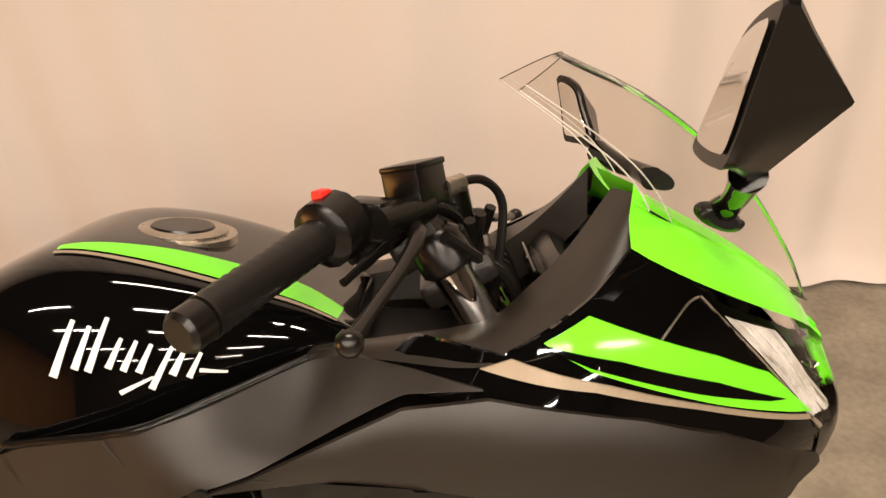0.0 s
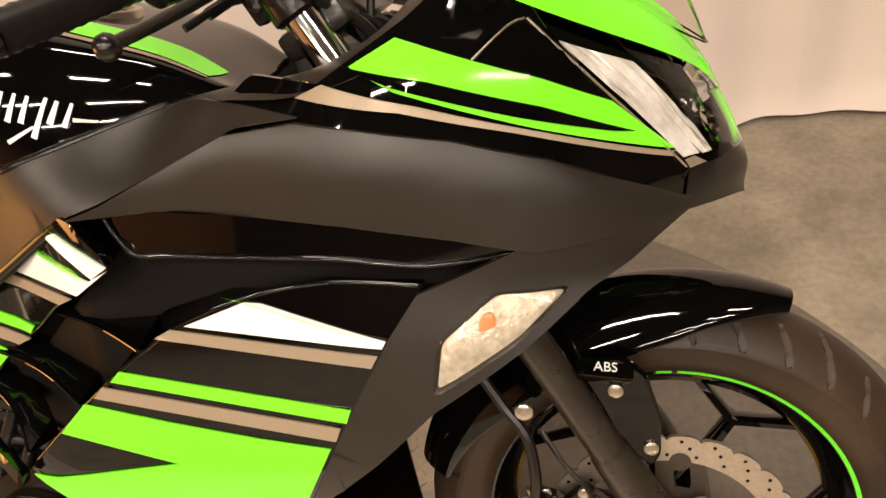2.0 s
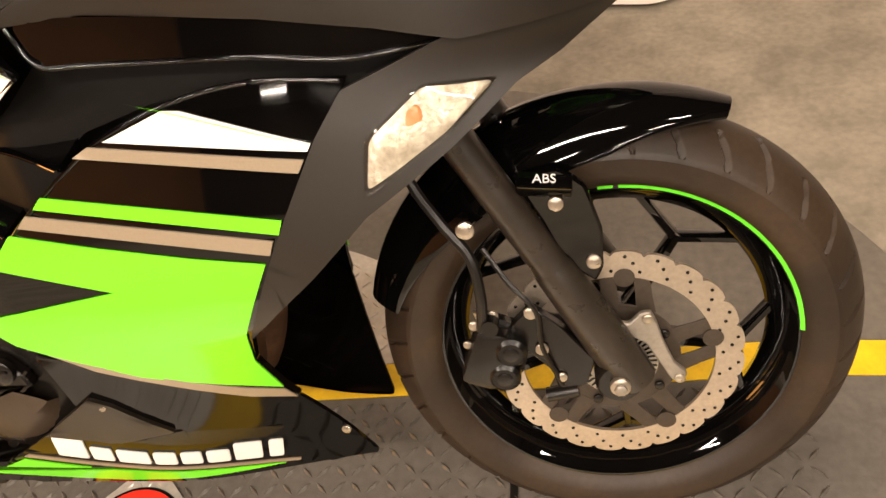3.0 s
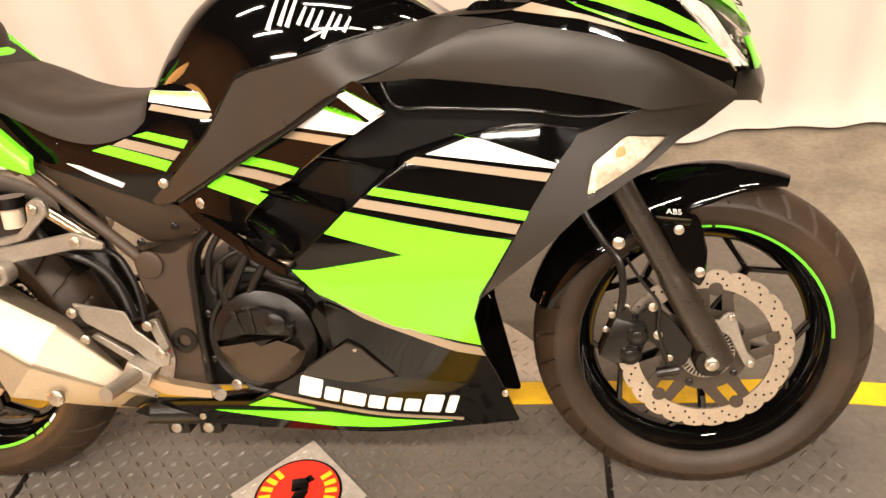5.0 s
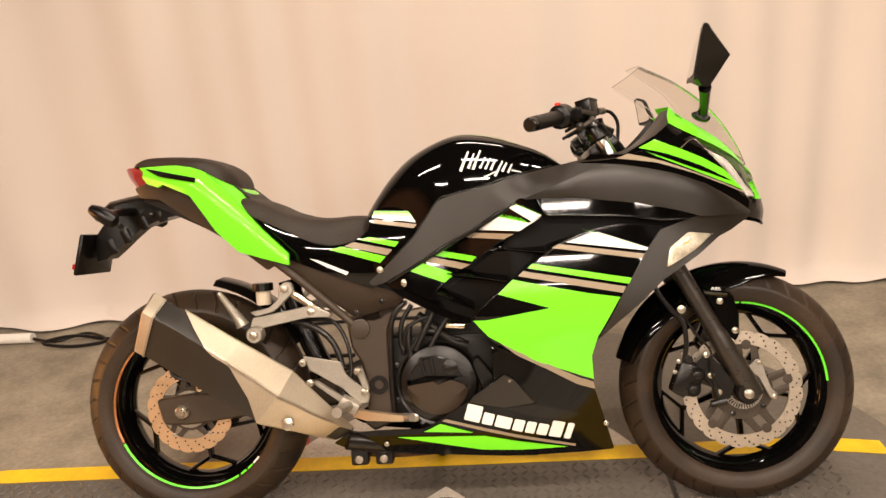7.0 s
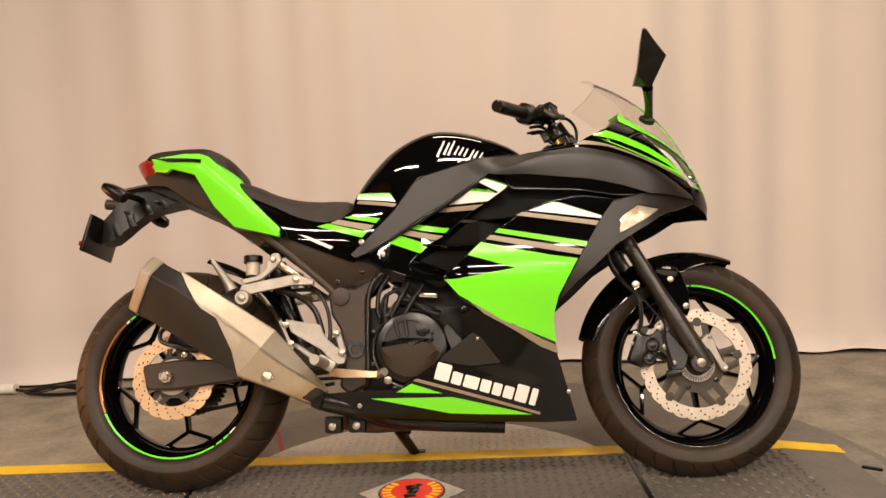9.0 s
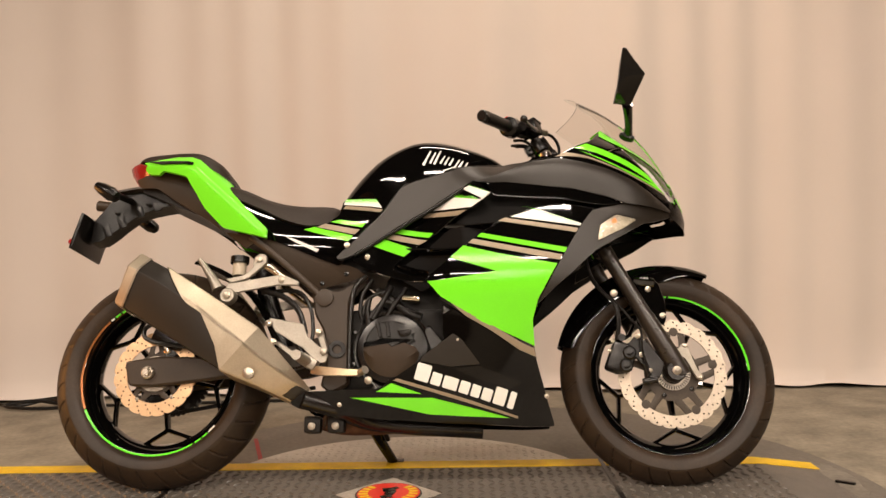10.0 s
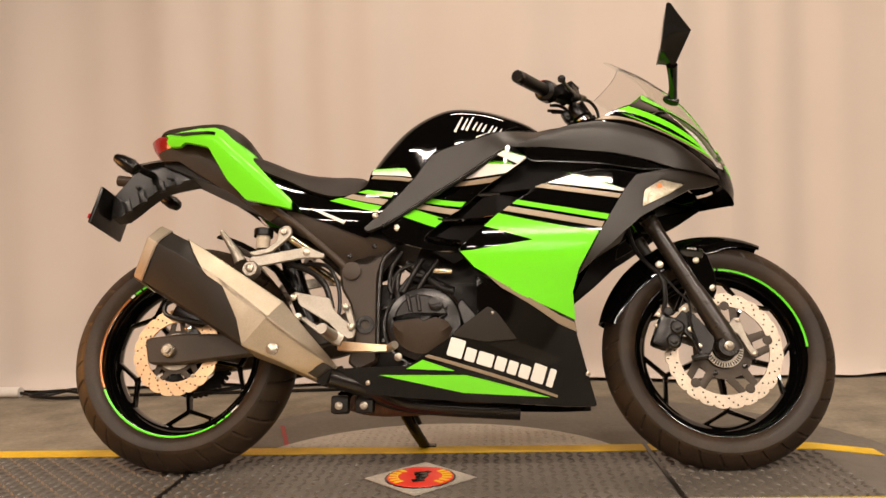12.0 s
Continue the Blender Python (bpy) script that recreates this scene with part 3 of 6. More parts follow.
def strut(p0, p1, w0, w1, d0, d1, y0, y1):
    """A flat tapered spoke from p0 to p1 in the wheel's plane."""
    a, b = Vector((p0[0], 0, p0[1])), Vector((p1[0], 0, p1[1]))
    n = (b - a).normalized().cross(Vector((0, 1, 0)))
    ring = lambda c, w, d, y: [c + n * w * s + Vector((0, y + d * q, 0)) for s, q in ((-1, -0.55), (-0.55, -1), (0.55, -1), (1, -0.55), (1, 0.55), (0.55, 1), (-0.55, 1), (-1, 0.55))]
    mid = (a + b) / 2
    return loft([ring(a, w0, d0, y0), ring(mid, (w0 + w1) * 0.46, (d0 + d1) / 2, (y0 + y1) / 2), ring(b, w1, d1, y1)])


def petal_ring(cx, cz, y, r_in, r_out, lobes, amp, thick, n=240, arc=360):
    prof = []
    bm = bmesh.new()
    rows = []
    for i in range(n):
        a = 2 * math.pi * i / n
        k = abs(math.sin(a * lobes / 2))
        ro = r_out - amp * (1 - k ** 0.35)
        rows.append([bm.verts.new((cx + r * math.cos(a), yy, cz + r * math.sin(a))) for yy, r in ((y, r_in), (y, ro), (y + thick, ro), (y + thick, r_in))])
    for i in range(n):
        a, b = rows[i], rows[(i + 1) % n]
        for k in range(4):
            bm.faces.new((a[k], a[(k + 1) % 4], b[(k + 1) % 4], b[k]))
    return bm


def holes(cx, cz, y, rads, count, r, parent, phase=0.0):
    shared = None
    for i in range(count):
        for j, rad in enumerate(rads):
            a = 2 * math.pi * (i + phase + 0.28 * j) / count
            if shared is None:
                first = part("drill_hole", puck((0, 0, 0), r, 0.0006, n=10), DARK, parent, "", flat=True)
                shared, ob = first.data, first
            else:
                ob = new("drill_hole", shared)
                ob.parent = parent
            ob.location = (cx + rad * math.cos(a), y, cz + rad * math.sin(a))


def make_wheel(name, cx, cz, R, w, rimw, label, turn):
    rim_r = 0.2165
    h = rimw / 2
    prof = [(-h, rim_r + 0.004), (-h - 0.002, rim_r), (-h - 0.001, rim_r - 0.006), (-h + 0.006, rim_r - 0.012), (-h * 0.55, rim_r - 0.026), (0, rim_r - 0.034), (h * 0.55, rim_r - 0.026), (h - 0.006, rim_r - 0.012), (h + 0.001, rim_r - 0.006), (h + 0.002, rim_r), (h, rim_r + 0.004), (h * 0.8, rim_r - 0.002), (0, rim_r - 0.022), (-h * 0.8, rim_r - 0.002), (-h, rim_r + 0.004)]
    wheel = part(name, lathe(prof, (cx, 0, cz), 144), GLOSS, bike, label)
    part("tyre", tyre(cx, cz, R, w, rim_r), RUBBER, wheel, "worn black rubber tyre with angled grooves")
    part("hub", lathe([(-h * 0.9, 0.016), (-h * 0.9, 0.034), (-h * 0.5, 0.040), (h * 0.5, 0.040), (h * 0.9, 0.034), (h * 0.9, 0.016)], (cx, 0, cz), 40), GLOSS, wheel)
    for i in range(5):
        a = radians(turn + 72 * i)
        at = lambda r, b: (cx + r * math.cos(b), cz + r * math.sin(b))
        part("spoke", strut(at(0.036, a), at(0.152, a), 0.010, 0.0062, 0.016, 0.012, 0, 0), GLOSS, wheel)
        for s in (-1, 1):
            part("spoke", strut(at(0.147, a + s * 0.015), at(0.194, a + s * radians(22)), 0.0058, 0.0055, 0.011, 0.010, 0, 0), GLOSS, wheel)
    return wheel


rear = make_wheel("rear_wheel", RX, RZ, RR, 0.142, 0.104, "gloss black five-spoke rear wheel with lime rim tape", 277)
front = make_wheel("front_wheel", FX, FZ, FR, 0.112, 0.080, "gloss black five-spoke front wheel with lime rim tape", 274)


def rim_tape(wheel, cx, cz, h, arcs):
    for a0, a1, mat in arcs:
        for side in (-1, 1):
            y = side * (h + 0.0042)
            part("rim_tape", lathe([(y - side * 0.002, 0.2205), (y, 0.2190), (y + side * 0.0004, 0.2165), (y - side * 0.0025, 0.2115)], (cx, 0, cz), max(4, int((a1 - a0) / 3)), (a0, a1)), mat, wheel)


rim_tape(front, FX, FZ, 0.040, ((2, 86, LIME_TAPE), (87.5, 92, LIME_TAPE)))
# the ORANGE arc holds the tape's warm reflection as colour
rim_tape(rear, RX, RZ, 0.052, ((205, 300, LIME_TAPE), (302, 307, LIME_TAPE), (308.5, 313, LIME_TAPE), (314, 320, WHITE), (135, 204, ORANGE), (118, 124, LIME_TAPE), (125.5, 130, LIME_TAPE), (131, 134, WHITE)))

# front brake
fd_y = -0.066
fdisc = part("brake_disc", petal_ring(FX, FZ, fd_y, 0.113, 0.146, 24, 0.006, 0.005), DISC, front, "petal-edged steel brake disc")
holes(FX, FZ, fd_y, (0.121, 0.131, 0.139), 24, 0.0021, front)
carrier = part("disc_carrier", lathe([(0, 0.046), (0, 0.074), (0.004, 0.074), (0.004, 0.046)], (FX, fd_y + 0.0015, FZ), 60), CARRIER, front, "dark disc carrier")
for i in range(5):
    a = radians(72 * i + 4)
    for q in (-1, 1):
        part("carrier_arm", strut((FX + 0.070 * math.cos(a + 0.30 * q), FZ + 0.070 * math.sin(a + 0.30 * q)), (FX + 0.117 * math.cos(a + 0.12 + 0.16 * q), FZ + 0.117 * math.sin(a + 0.12 + 0.16 * q)), 0.011, 0.009, 0.002, 0.002, fd_y + 0.003, fd_y + 0.003), CARRIER, front)
    part("carrier_pad", puck((FX + 0.112 * math.cos(a + 0.12), fd_y + 0.001, FZ + 0.112 * math.sin(a + 0.12)), 0.012, 0.002, n=16), CARRIER, front)
for i in range(5):
    a = radians(72 * i + 30)
    bolt(FX + 0.064 * math.cos(a), fd_y, FZ + 0.064 * math.sin(a), 0.006, front, SATIN)
ring_y = fd_y - 0.008
part("sensor_ring", lathe([(0.003, 0.030), (0, 0.030), (0, 0.047), (0.003, 0.047)], (FX, ring_y, FZ), 64), ALLOY, front, "slotted sensor ring")
bm = bmesh.new()
for i in range(40):
    a = 2 * math.pi * i / 40
    block((FX + 0.0405 * math.cos(a), ring_y - 0.0003, FZ + 0.0405 * math.sin(a)), (0.010, 0.001, 0.0026), 0, (0, -math.degrees(a), 0), bm=bm)
tagged(part("sensor_slots", bm, DARK, front, "", flat=True), kind="stuff")
part("sensor_bracket", plate([(1.398, 0.345), (1.410, 0.356), (1.425, 0.350), (1.438, 0.364), (1.450, 0.365), (1.456, 0.350), (1.462, 0.325), (1.474, 0.292), (1.488, 0.278), (1.484, 0.265), (1.470, 0.268), (1.455, 0.298), (1.443, 0.322), (1.420, 0.338)], -0.088, 0.008, r=0.004), ALLOY, bike, "cast sensor bracket")
bolt(1.446, -0.088, 0.357, 0.006, bike)
bolt(1.479, -0.088, 0.272, 0.006, bike)

# --- fork, axle, caliper ---
FDX, FDZ = -0.461, 0.887          # up along the fork
for side in (-1, 1):
    y = side * 0.093
    lo = Vector((FX + 0.014, y, FZ))
    at = lambda d: (lo.x + FDX * d, y, lo.z + FDZ * d)
    leg = part("fork_leg", tube([at(-0.012), at(0.05), at(0.16), at(0.18), at(0.34), at(0.36), at(0.385)], [0.024, 0.0265, 0.0235, 0.0205, 0.0200, 0.0220, 0.0215], 22, 3), FORKM, bike, "satin grey-black lower fork leg")
    part("fork_tube", tube([at(0.37), at(0.60), at(0.735)], 0.0195, 20, 2), CHROME, leg, "chromed upper fork tube")
    part("dust_seal", tube([at(0.383), at(0.40)], 0.0235, 20, 1), DARK, leg)
    part("axle_boss", puck((FX, y + 0.02 * -side, FZ), 0.028, 0.042, side=side), SATIN, leg)
    part("axle_nut", puck((FX, y + side * 0.022, FZ), 0.0115, 0.008, side=side, n=20), STEEL, leg, "bright axle end")
    puck_bm = puck((FX, y + side * 0.031, FZ), 0.0075, 0.005, side=side, hexed=True)
    part("axle_hex", puck_bm, ALLOY, leg)
    part("top_cap", tube([at(0.735), at(0.75)], 0.023, 20, 1), SATIN, leg)
for d, wdt in ((0.50, 0.22), (0.70, 0.19)):
    c = (FX + 0.014 + FDX * d, 0, FZ + FDZ * d)
    part("fork_yoke", block(c, (0.075, wdt, 0.028), 0.008, (0, -27, 0)), SATIN, bike)

cal = part("brake_caliper", block((1.262, -0.088, 0.328), (0.045, 0.05, 0.080), 0.010, (0, 22, 0)), SATIN, bike, "dark two-piston brake caliper")
for px, pz in ((1.291, 0.338), (1.280, 0.304)):
    part("piston_cover", puck((px, -0.100, pz), 0.019, 0.016, side=-1, bevel=0.25), DARK, cal)
    part("piston_dish", puck((px, -0.115, pz), 0.009, 0.003, side=-1, bevel=0.3), SATIN, cal)
part("caliper_body", plate([(1.238, 0.300), (1.246, 0.350), (1.270, 0.376), (1.300, 0.362), (1.312, 0.335), (1.300, 0.292), (1.266, 0.284)], -0.094, 0.020, 0.004, r=0.008), SATIN, cal)
part("caliper_bracket", plate([(1.290, 0.362), (1.318, 0.390), (1.350, 0.360), (1.385, 0.31), (1.372, 0.275), (1.340, 0.272), (1.334, 0.30), (1.308, 0.330)], -0.098, 0.014, r=0.006), SATIN, cal)
for x, z, r in ((1.326, 0.334, 0.0075), (1.318, 0.384, 0.0075), (1.345, 0.292, 0.006), (1.252, 0.372, 0.006), (1.275, 0.384, 0.0065), (1.241, 0.346, 0.005), (1.239, 0.318, 0.005)):
    bolt(x, -0.100, z, r, cal)
part("bleed_nipple", tube([(1.262, -0.105, 0.378), (1.258, -0.108, 0.396)], 0.004, 8, 1), STEEL, cal)
part("banjo_joint", tube([(1.272, -0.098, 0.378), (1.272, -0.120, 0.378)], 0.010, 12, 1), SATIN, cal)
part("slide_pin", tube([(1.325, -0.095, 0.262), (1.362, -0.095, 0.268)], 0.009, 10, 1), SATIN, cal)
part("slide_pin", tube([(1.240, -0.100, 0.300), (1.262, -0.100, 0.288)], 0.007, 10, 1), SATIN, cal)
part("brake_hose", tube([(1.262, -0.110, 0.372), (1.268, -0.118, 0.42), (1.262, -0.115, 0.47), (1.235, -0.10, 0.505), (1.205, -0.085, 0.56), (1.19, -0.07, 0.66)], 0.0062, 8), HOSE, bike)
part("sensor_cable", tube([(1.275, -0.10, 0.47), (1.30, -0.112, 0.43), (1.325, -0.116, 0.395), (1.327, -0.108, 0.34), (1.345, -0.10, 0.28)], 0.003, 6), HOSE, bike)
bolt(1.262, -0.110, 0.500, 0.010, bike)

# front fender with its bracket
def fender_ring(a, R, w, drop):
    cx, cz = FX + R * math.cos(a), FZ + R * math.sin(a)
    out = []
    for k in range(13):
        q = -1 + 2 * k / 12
        d = drop * abs(q) ** 2.6
        out.append((FX + (R - d) * math.cos(a), q * w, FZ + (R - d) * math.sin(a)))
    return out


rings = []
for k in range(26):
    t = k / 25
    deg = 164 - t * 100
    w = 0.068 * (0.72 + 0.28 * math.sin(math.pi * min(1, t * 1.2))) * (1 - 0.55 * max(0, (t - 0.8) / 0.2) ** 2)
    drop = 0.066 * (0.55 + 0.45 * math.sin(math.pi * t)) * (1 - 0.6 * max(0, (t - 0.75) / 0.25))
    rings.append(fender_ring(radians(deg), FR + 0.016 + 0.010 * t, w, drop))
bm = loft(rings, cap=False, closed=False)
ext = bmesh.ops.extrude_face_region(bm, geom=bm.faces[:])
for v in ext["geom"]:
    if isinstance(v, bmesh.types.BMVert):
        d = Vector((v.co.x - FX, 0, v.co.z - FZ)).normalized()
        v.co -= d * 0.004
fender = part("front_fender", bm, GLOSS, bike, "gloss black front fender")
for side in (-1, 1):
    part("fender_stay", plate([(1.315, 0.548), (1.364, 0.552), (1.390, 0.530), (1.404, 0.477), (1.402, 0.43), (1.393, 0.413), (1.362, 0.440), (1.342, 0.492)], side * 0.094, 0.012, 0.003, side, r=0.006), GLOSS, fender, "gloss black fender stay")
    for x, z in ((1.358, 0.513), (1.392, 0.440)):
        bolt(x, side * 0.094, z, 0.008, fender, side=side)
txt = bpy.data.curves.new("brake_badge", "FONT")
txt.body, txt.size, txt.extrude, txt.align_x = "ABS", 0.0145, 0.0006, "CENTER"
tob = bpy.data.objects.new("badge_source", txt)
scene.collection.objects.link(tob)
bpy.context.view_layer.update()
me = bpy.data.meshes.new_from_object(tob.evaluated_get(bpy.context.evaluated_depsgraph_get()))
bpy.data.objects.remove(tob)
me.materials.clear()
me.materials.append(WHITE)
badge = new("brake_badge", me)
badge.parent = fender
part("badge_step", block((1.348, -0.093, 0.535), (0.058, 0.020, 0.020), 0.003, (-52, 8, 0)), GLOSS, fender)
badge.matrix_local = pose(1.349, -0.1025, 0.541, 38, 6, 0)
tagged(badge, "small white lettering ABS")

# --- rear: swing arm, brake, chain, shock, hugger ---
for side in (-1, 1):
    y = side * 0.088
    part("swing_arm", plate([(-0.066, 0.338), (0.03, 0.350), (0.19, 0.345), (0.40, 0.375), (0.47, 0.40), (0.47, 0.33), (0.40, 0.31), (0.19, 0.288), (0.02, 0.270), (-0.05, 0.272)], y - 0.018 if side < 0 else y + 0.018, 0.034, 0.005, side, r=0.012), CAST, bike, "dark steel swing arm")
part("axle_nut", puck((RX - 0.008, -0.106, RZ), 0.017, 0.014, n=24), STEEL, bike, "bright rear axle nut")
part("axle_hex", puck((RX - 0.008, -0.119, RZ), 0.011, 0.010, hexed=True), STEEL, bike)
bolt(RX + 0.038, -0.106, 0.363, 0.008, bike, BRASS)
rd_y = -0.080
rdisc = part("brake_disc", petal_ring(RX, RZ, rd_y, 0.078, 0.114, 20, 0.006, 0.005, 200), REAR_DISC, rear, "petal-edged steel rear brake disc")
holes(RX, RZ, rd_y, (0.085, 0.095, 0.104), 20, 0.0020, rear, 0.3)
part("disc_carrier", lathe([(0, 0.044), (0, 0.056), (0.004, 0.056), (0.004, 0.044)], (RX, rd_y + 0.001, RZ), 60), CARRIER, rear, "dark disc carrier")
for i in range(5):
    a = radians(72 * i + 20)
    for q in (-1, 1):
        part("carrier_arm", strut((RX + 0.053 * math.cos(a + 0.30 * q), RZ + 0.053 * math.sin(a + 0.30 * q)), (RX + 0.082 * math.cos(a + 0.12 * q), RZ + 0.082 * math.sin(a + 0.12 * q)), 0.008, 0.007, 0.002, 0.002, rd_y + 0.003, rd_y + 0.003), CARRIER, rear)
    bolt(RX + 0.080 * math.cos(a), rd_y, RZ + 0.080 * math.sin(a), 0.005, rear, STEEL)
part("sensor_ring", lathe([(0.003, 0.034), (0, 0.034), (0, 0.048), (0.003, 0.048)], (RX, rd_y - 0.005, RZ), 48), ALLOY, rear)
part("rear_caliper", block((0.045, -0.085, 0.402), (0.085, 0.045, 0.05), 0.01, (0, 20, 0)), SATIN, bike, "dark rear brake caliper")
part("caliper_hose", tube([(0.0, -0.10, 0.44), (-0.018, -0.105, 0.425), (-0.012, -0.11, 0.40), (0.03, -0.115, 0.385), (0.10, -0.11, 0.375), (0.2, -0.10, 0.37)], 0.006, 8), HOSE, bike)
spr = petal_ring(RX, RZ, 0.075, 0.06, 0.102, 42, 0.010, 0.006, 336)
part("rear_sprocket", spr, SATIN, rear, "dark toothed rear sprocket")


def chain():
    """Links round the two sprockets."""
    bm = bmesh.new()
    p = []
    for k in range(52):
        p.append(Vector((0.42 - 0.42 * k / 51, 0, 0.40 + 0.005 * k / 51)))
    for k in range(26):
        a = radians(90 + 180 * (k + 0.5) / 26)
        p.append(Vector((RX + 0.098 * math.cos(a), 0, RZ + 0.098 * math.sin(a))))
    for k in range(52):
        p.append(Vector((0.42 * k / 51, 0, 0.211 + 0.07 * k / 51)))
    for a, b in zip(p, p[1:]):
        m, d = (a + b) / 2, b - a
        block((m.x, 0.078, m.z), (d.length * 1.15, 0.016, 0.010), 0.002, (0, -math.degrees(math.atan2(d.z, d.x)), 0), bm=bm)
    return bm


tagged(part("drive_chain", chain(), CORE, bike, "dark steel drive chain"), kind="stuff")
bm = loft([[(RX + r * math.cos(radians(a)), y, RZ + r * math.sin(radians(a))) for y, r in ((-0.07, 0.325), (-0.055, 0.337), (0, 0.342), (0.055, 0.337), (0.07, 0.325), (0.066, 0.322), (0, 0.337), (-0.066, 0.322))] for a in range(28, 82, 6)])
part("rear_hugger", bm, DARK, bike, "black plastic rear hugger")
part("shock_absorber", tube([(0.36, 0.0, 0.36), (0.30, 0.0, 0.50), (0.27, 0.0, 0.62)], 0.028, 14), DARK, bike)

# --- muffler ---
# stations from the tail to the link pipe: upper edge, side ridge and lower edge of the faceted can
CAN = [((-0.014, -0.186, 0.616), (-0.030, -0.222, 0.574), (-0.064, -0.204, 0.480)),
       ((0.073, -0.205, 0.567), (0.055, -0.234, 0.527), (0.018, -0.214, 0.430)),
       ((0.150, -0.203, 0.517), (0.125, -0.241, 0.482), (0.080, -0.219, 0.392)),
       ((0.205, -0.198, 0.480), (0.173, -0.243, 0.450), (0.140, -0.222, 0.353)),
       ((0.314, -0.182, 0.406), (0.290, -0.230, 0.359), (0.232, -0.220, 0.296)),
       ((0.380, -0.160, 0.325), (0.365, -0.186, 0.300), (0.318, -0.180, 0.262)),
       ((0.445, -0.136, 0.250), (0.440, -0.140, 0.243), (0.400, -0.134, 0.224))]


def can_point(u, v, grow=0.0):
    """v runs 0 inner top, 1 upper edge, 2 ridge, 3 lower edge, 4 inner bottom."""
    i = max(0, min(len(CAN) - 2, int(u)))
    f = u - i
    top, ridge, low = [Vector(a).lerp(Vector(b), f) for a, b in zip(CAN[i], CAN[i + 1])]
    corners = [Vector((top.x - 0.022, -0.112, top.z - 0.022)), top, ridge, low, Vector((low.x - 0.004, -0.108, low.z - 0.006))]
    c = (top + low) / 2
    c.y = -0.155
    k = max(0, min(3, int(v)))
    p = corners[k].lerp(corners[k + 1], v - k)
    if 0 < v < 4 and abs(v - round(v)) < 1e-6:
        k = int(round(v))
        soft = corners[k].lerp(corners[k - 1], 0.07).lerp(corners[k].lerp(corners[k + 1], 0.07), 0.5)
        p = p.lerp(soft, 0.45)
    return p + (p - c).normalized() * grow


ROUND_CAN = (0, 0.5, 0.93, 1, 1.07, 1.5, 1.93, 2, 2.07, 2.5, 2.93, 3, 3.07, 3.5, 4)
us = [0.2 + 0.2 * k for k in range(29)] + [6.0]
can = part("muffler", loft([[can_point(u, v) for v in ROUND_CAN] for u in us]), MATTE, bike, "matte black faceted exhaust muffler with a silver heat shield", angle=20)
part("end_cap", loft([[can_point(f * (0.44 - 0.05 * v), v, 0.003 if f > 0.05 else -0.002) for v in ROUND_CAN] for f in (-0.10, 0.06, 0.2, 0.4, 0.7, 1.0)], cap=False), SILVER, can, "silver muffler end cap", angle=20)
part("cap_seam", loft([[can_point(0.44 - 0.05 * v + d, v, 0.0042) for v in ROUND_CAN] for d in (-0.045, -0.02)], cap=False), ALLOY, can, "", angle=20)
part("outlet", loft([[can_point(u, v, -0.016) for v in ROUND_CAN] for u in (0.0, 0.25)]), DARK, can)


def shield_face(name, start, label):
    """A flat face of the heat shield; start gives its raked rear edge at each place round the can."""
    vs = sorted(start)
    fine = [v for v in ROUND_CAN if vs[0] <= v <= vs[-1]]
    cut = {v: curve(v, vs, [start[q] for q in vs]) for v in fine}
    outer = [[can_point(max(u, cut[v]), v, 0.0055) for v in fine] for u in [0.9 + 0.1 * j for j in range(52)] if u > min(cut.values()) - 0.05]
    lip = [can_point(cut[v] + 0.01, v, 0.0005) for v in fine]
    return part(name, loft([lip] + outer, cap=False, closed=False), SILVER, can, label, angle=9)


shield_face("heat_shield", {0: 0.9, 1: 0.95, 2: 2.0, 2.07: 2.4}, "brushed silver upper face of the heat shield")
shield_face("shield_side", {1.93: 2.6, 2: 3.0, 3: 4.0, 4: 4.1}, "brushed silver lower face of the heat shield")
bolt(0.303, can_point(4.55, 2.5, 0.004).y, 0.286, 0.015, can)
part("link_pipe", tube([(0.43, -0.145, 0.225), (0.52, -0.10, 0.20), (0.62, -0.02, 0.17), (0.9, 0.0, 0.15)], 0.024, 16), SATIN, bike)

# --- tank ---
TX = (0.495, 0.52, 0.56, 0.62, 0.68, 0.74, 0.81, 0.88, 0.95, 1.005)
TTOP = (0.775, 0.810, 0.862, 0.925, 0.966, 0.984, 0.977, 0.955, 0.922, 0.875)
TW = (0.070, 0.098, 0.120, 0.146, 0.160, 0.166, 0.164, 0.152, 0.128, 0.100)
TB = (0.700, 0.705, 0.71, 0.72, 0.735, 0.75, 0.765, 0.785, 0.81, 0.83)


def tank_point(x, a, grow=0.0):
    """A point of the tank's skin; a runs from the right foot (0) over the top (90) to the left foot (180)."""
    top, w, low = curve(x, TX, TTOP), curve(x, TX, TW), curve(x, TX, TB)
    ca, sa = math.cos(radians(a)), math.sin(radians(a))
    y = -math.copysign(abs(ca) ** 0.50, ca) * w
    z = low + (top - low) * abs(sa) ** 0.60
    if abs(sa) > 0.6:
        z -= 0.022 * ((abs(sa) - 0.6) / 0.4) ** 1.5 * smooth01((x - 0.55) / 0.15)
    pinch = 1 - 0.16 * smooth01((0.72 - x) / 0.2) * smooth01((0.5 - abs(sa)) / 0.5)
    n = Vector((0, -ca, sa)).normalized()
    return Vector((x, y * pinch, z)) + n * grow


rows = []
for i in range(48):
    x = TX[0] + (TX[-1] - TX[0]) * i / 47
    rows.append([tank_point(x, 180 * k / 40) for k in range(41)])
tank = part("fuel_tank", loft(rows), GLOSS, bike, "gloss black fuel tank with lime green stripes", angle=60)


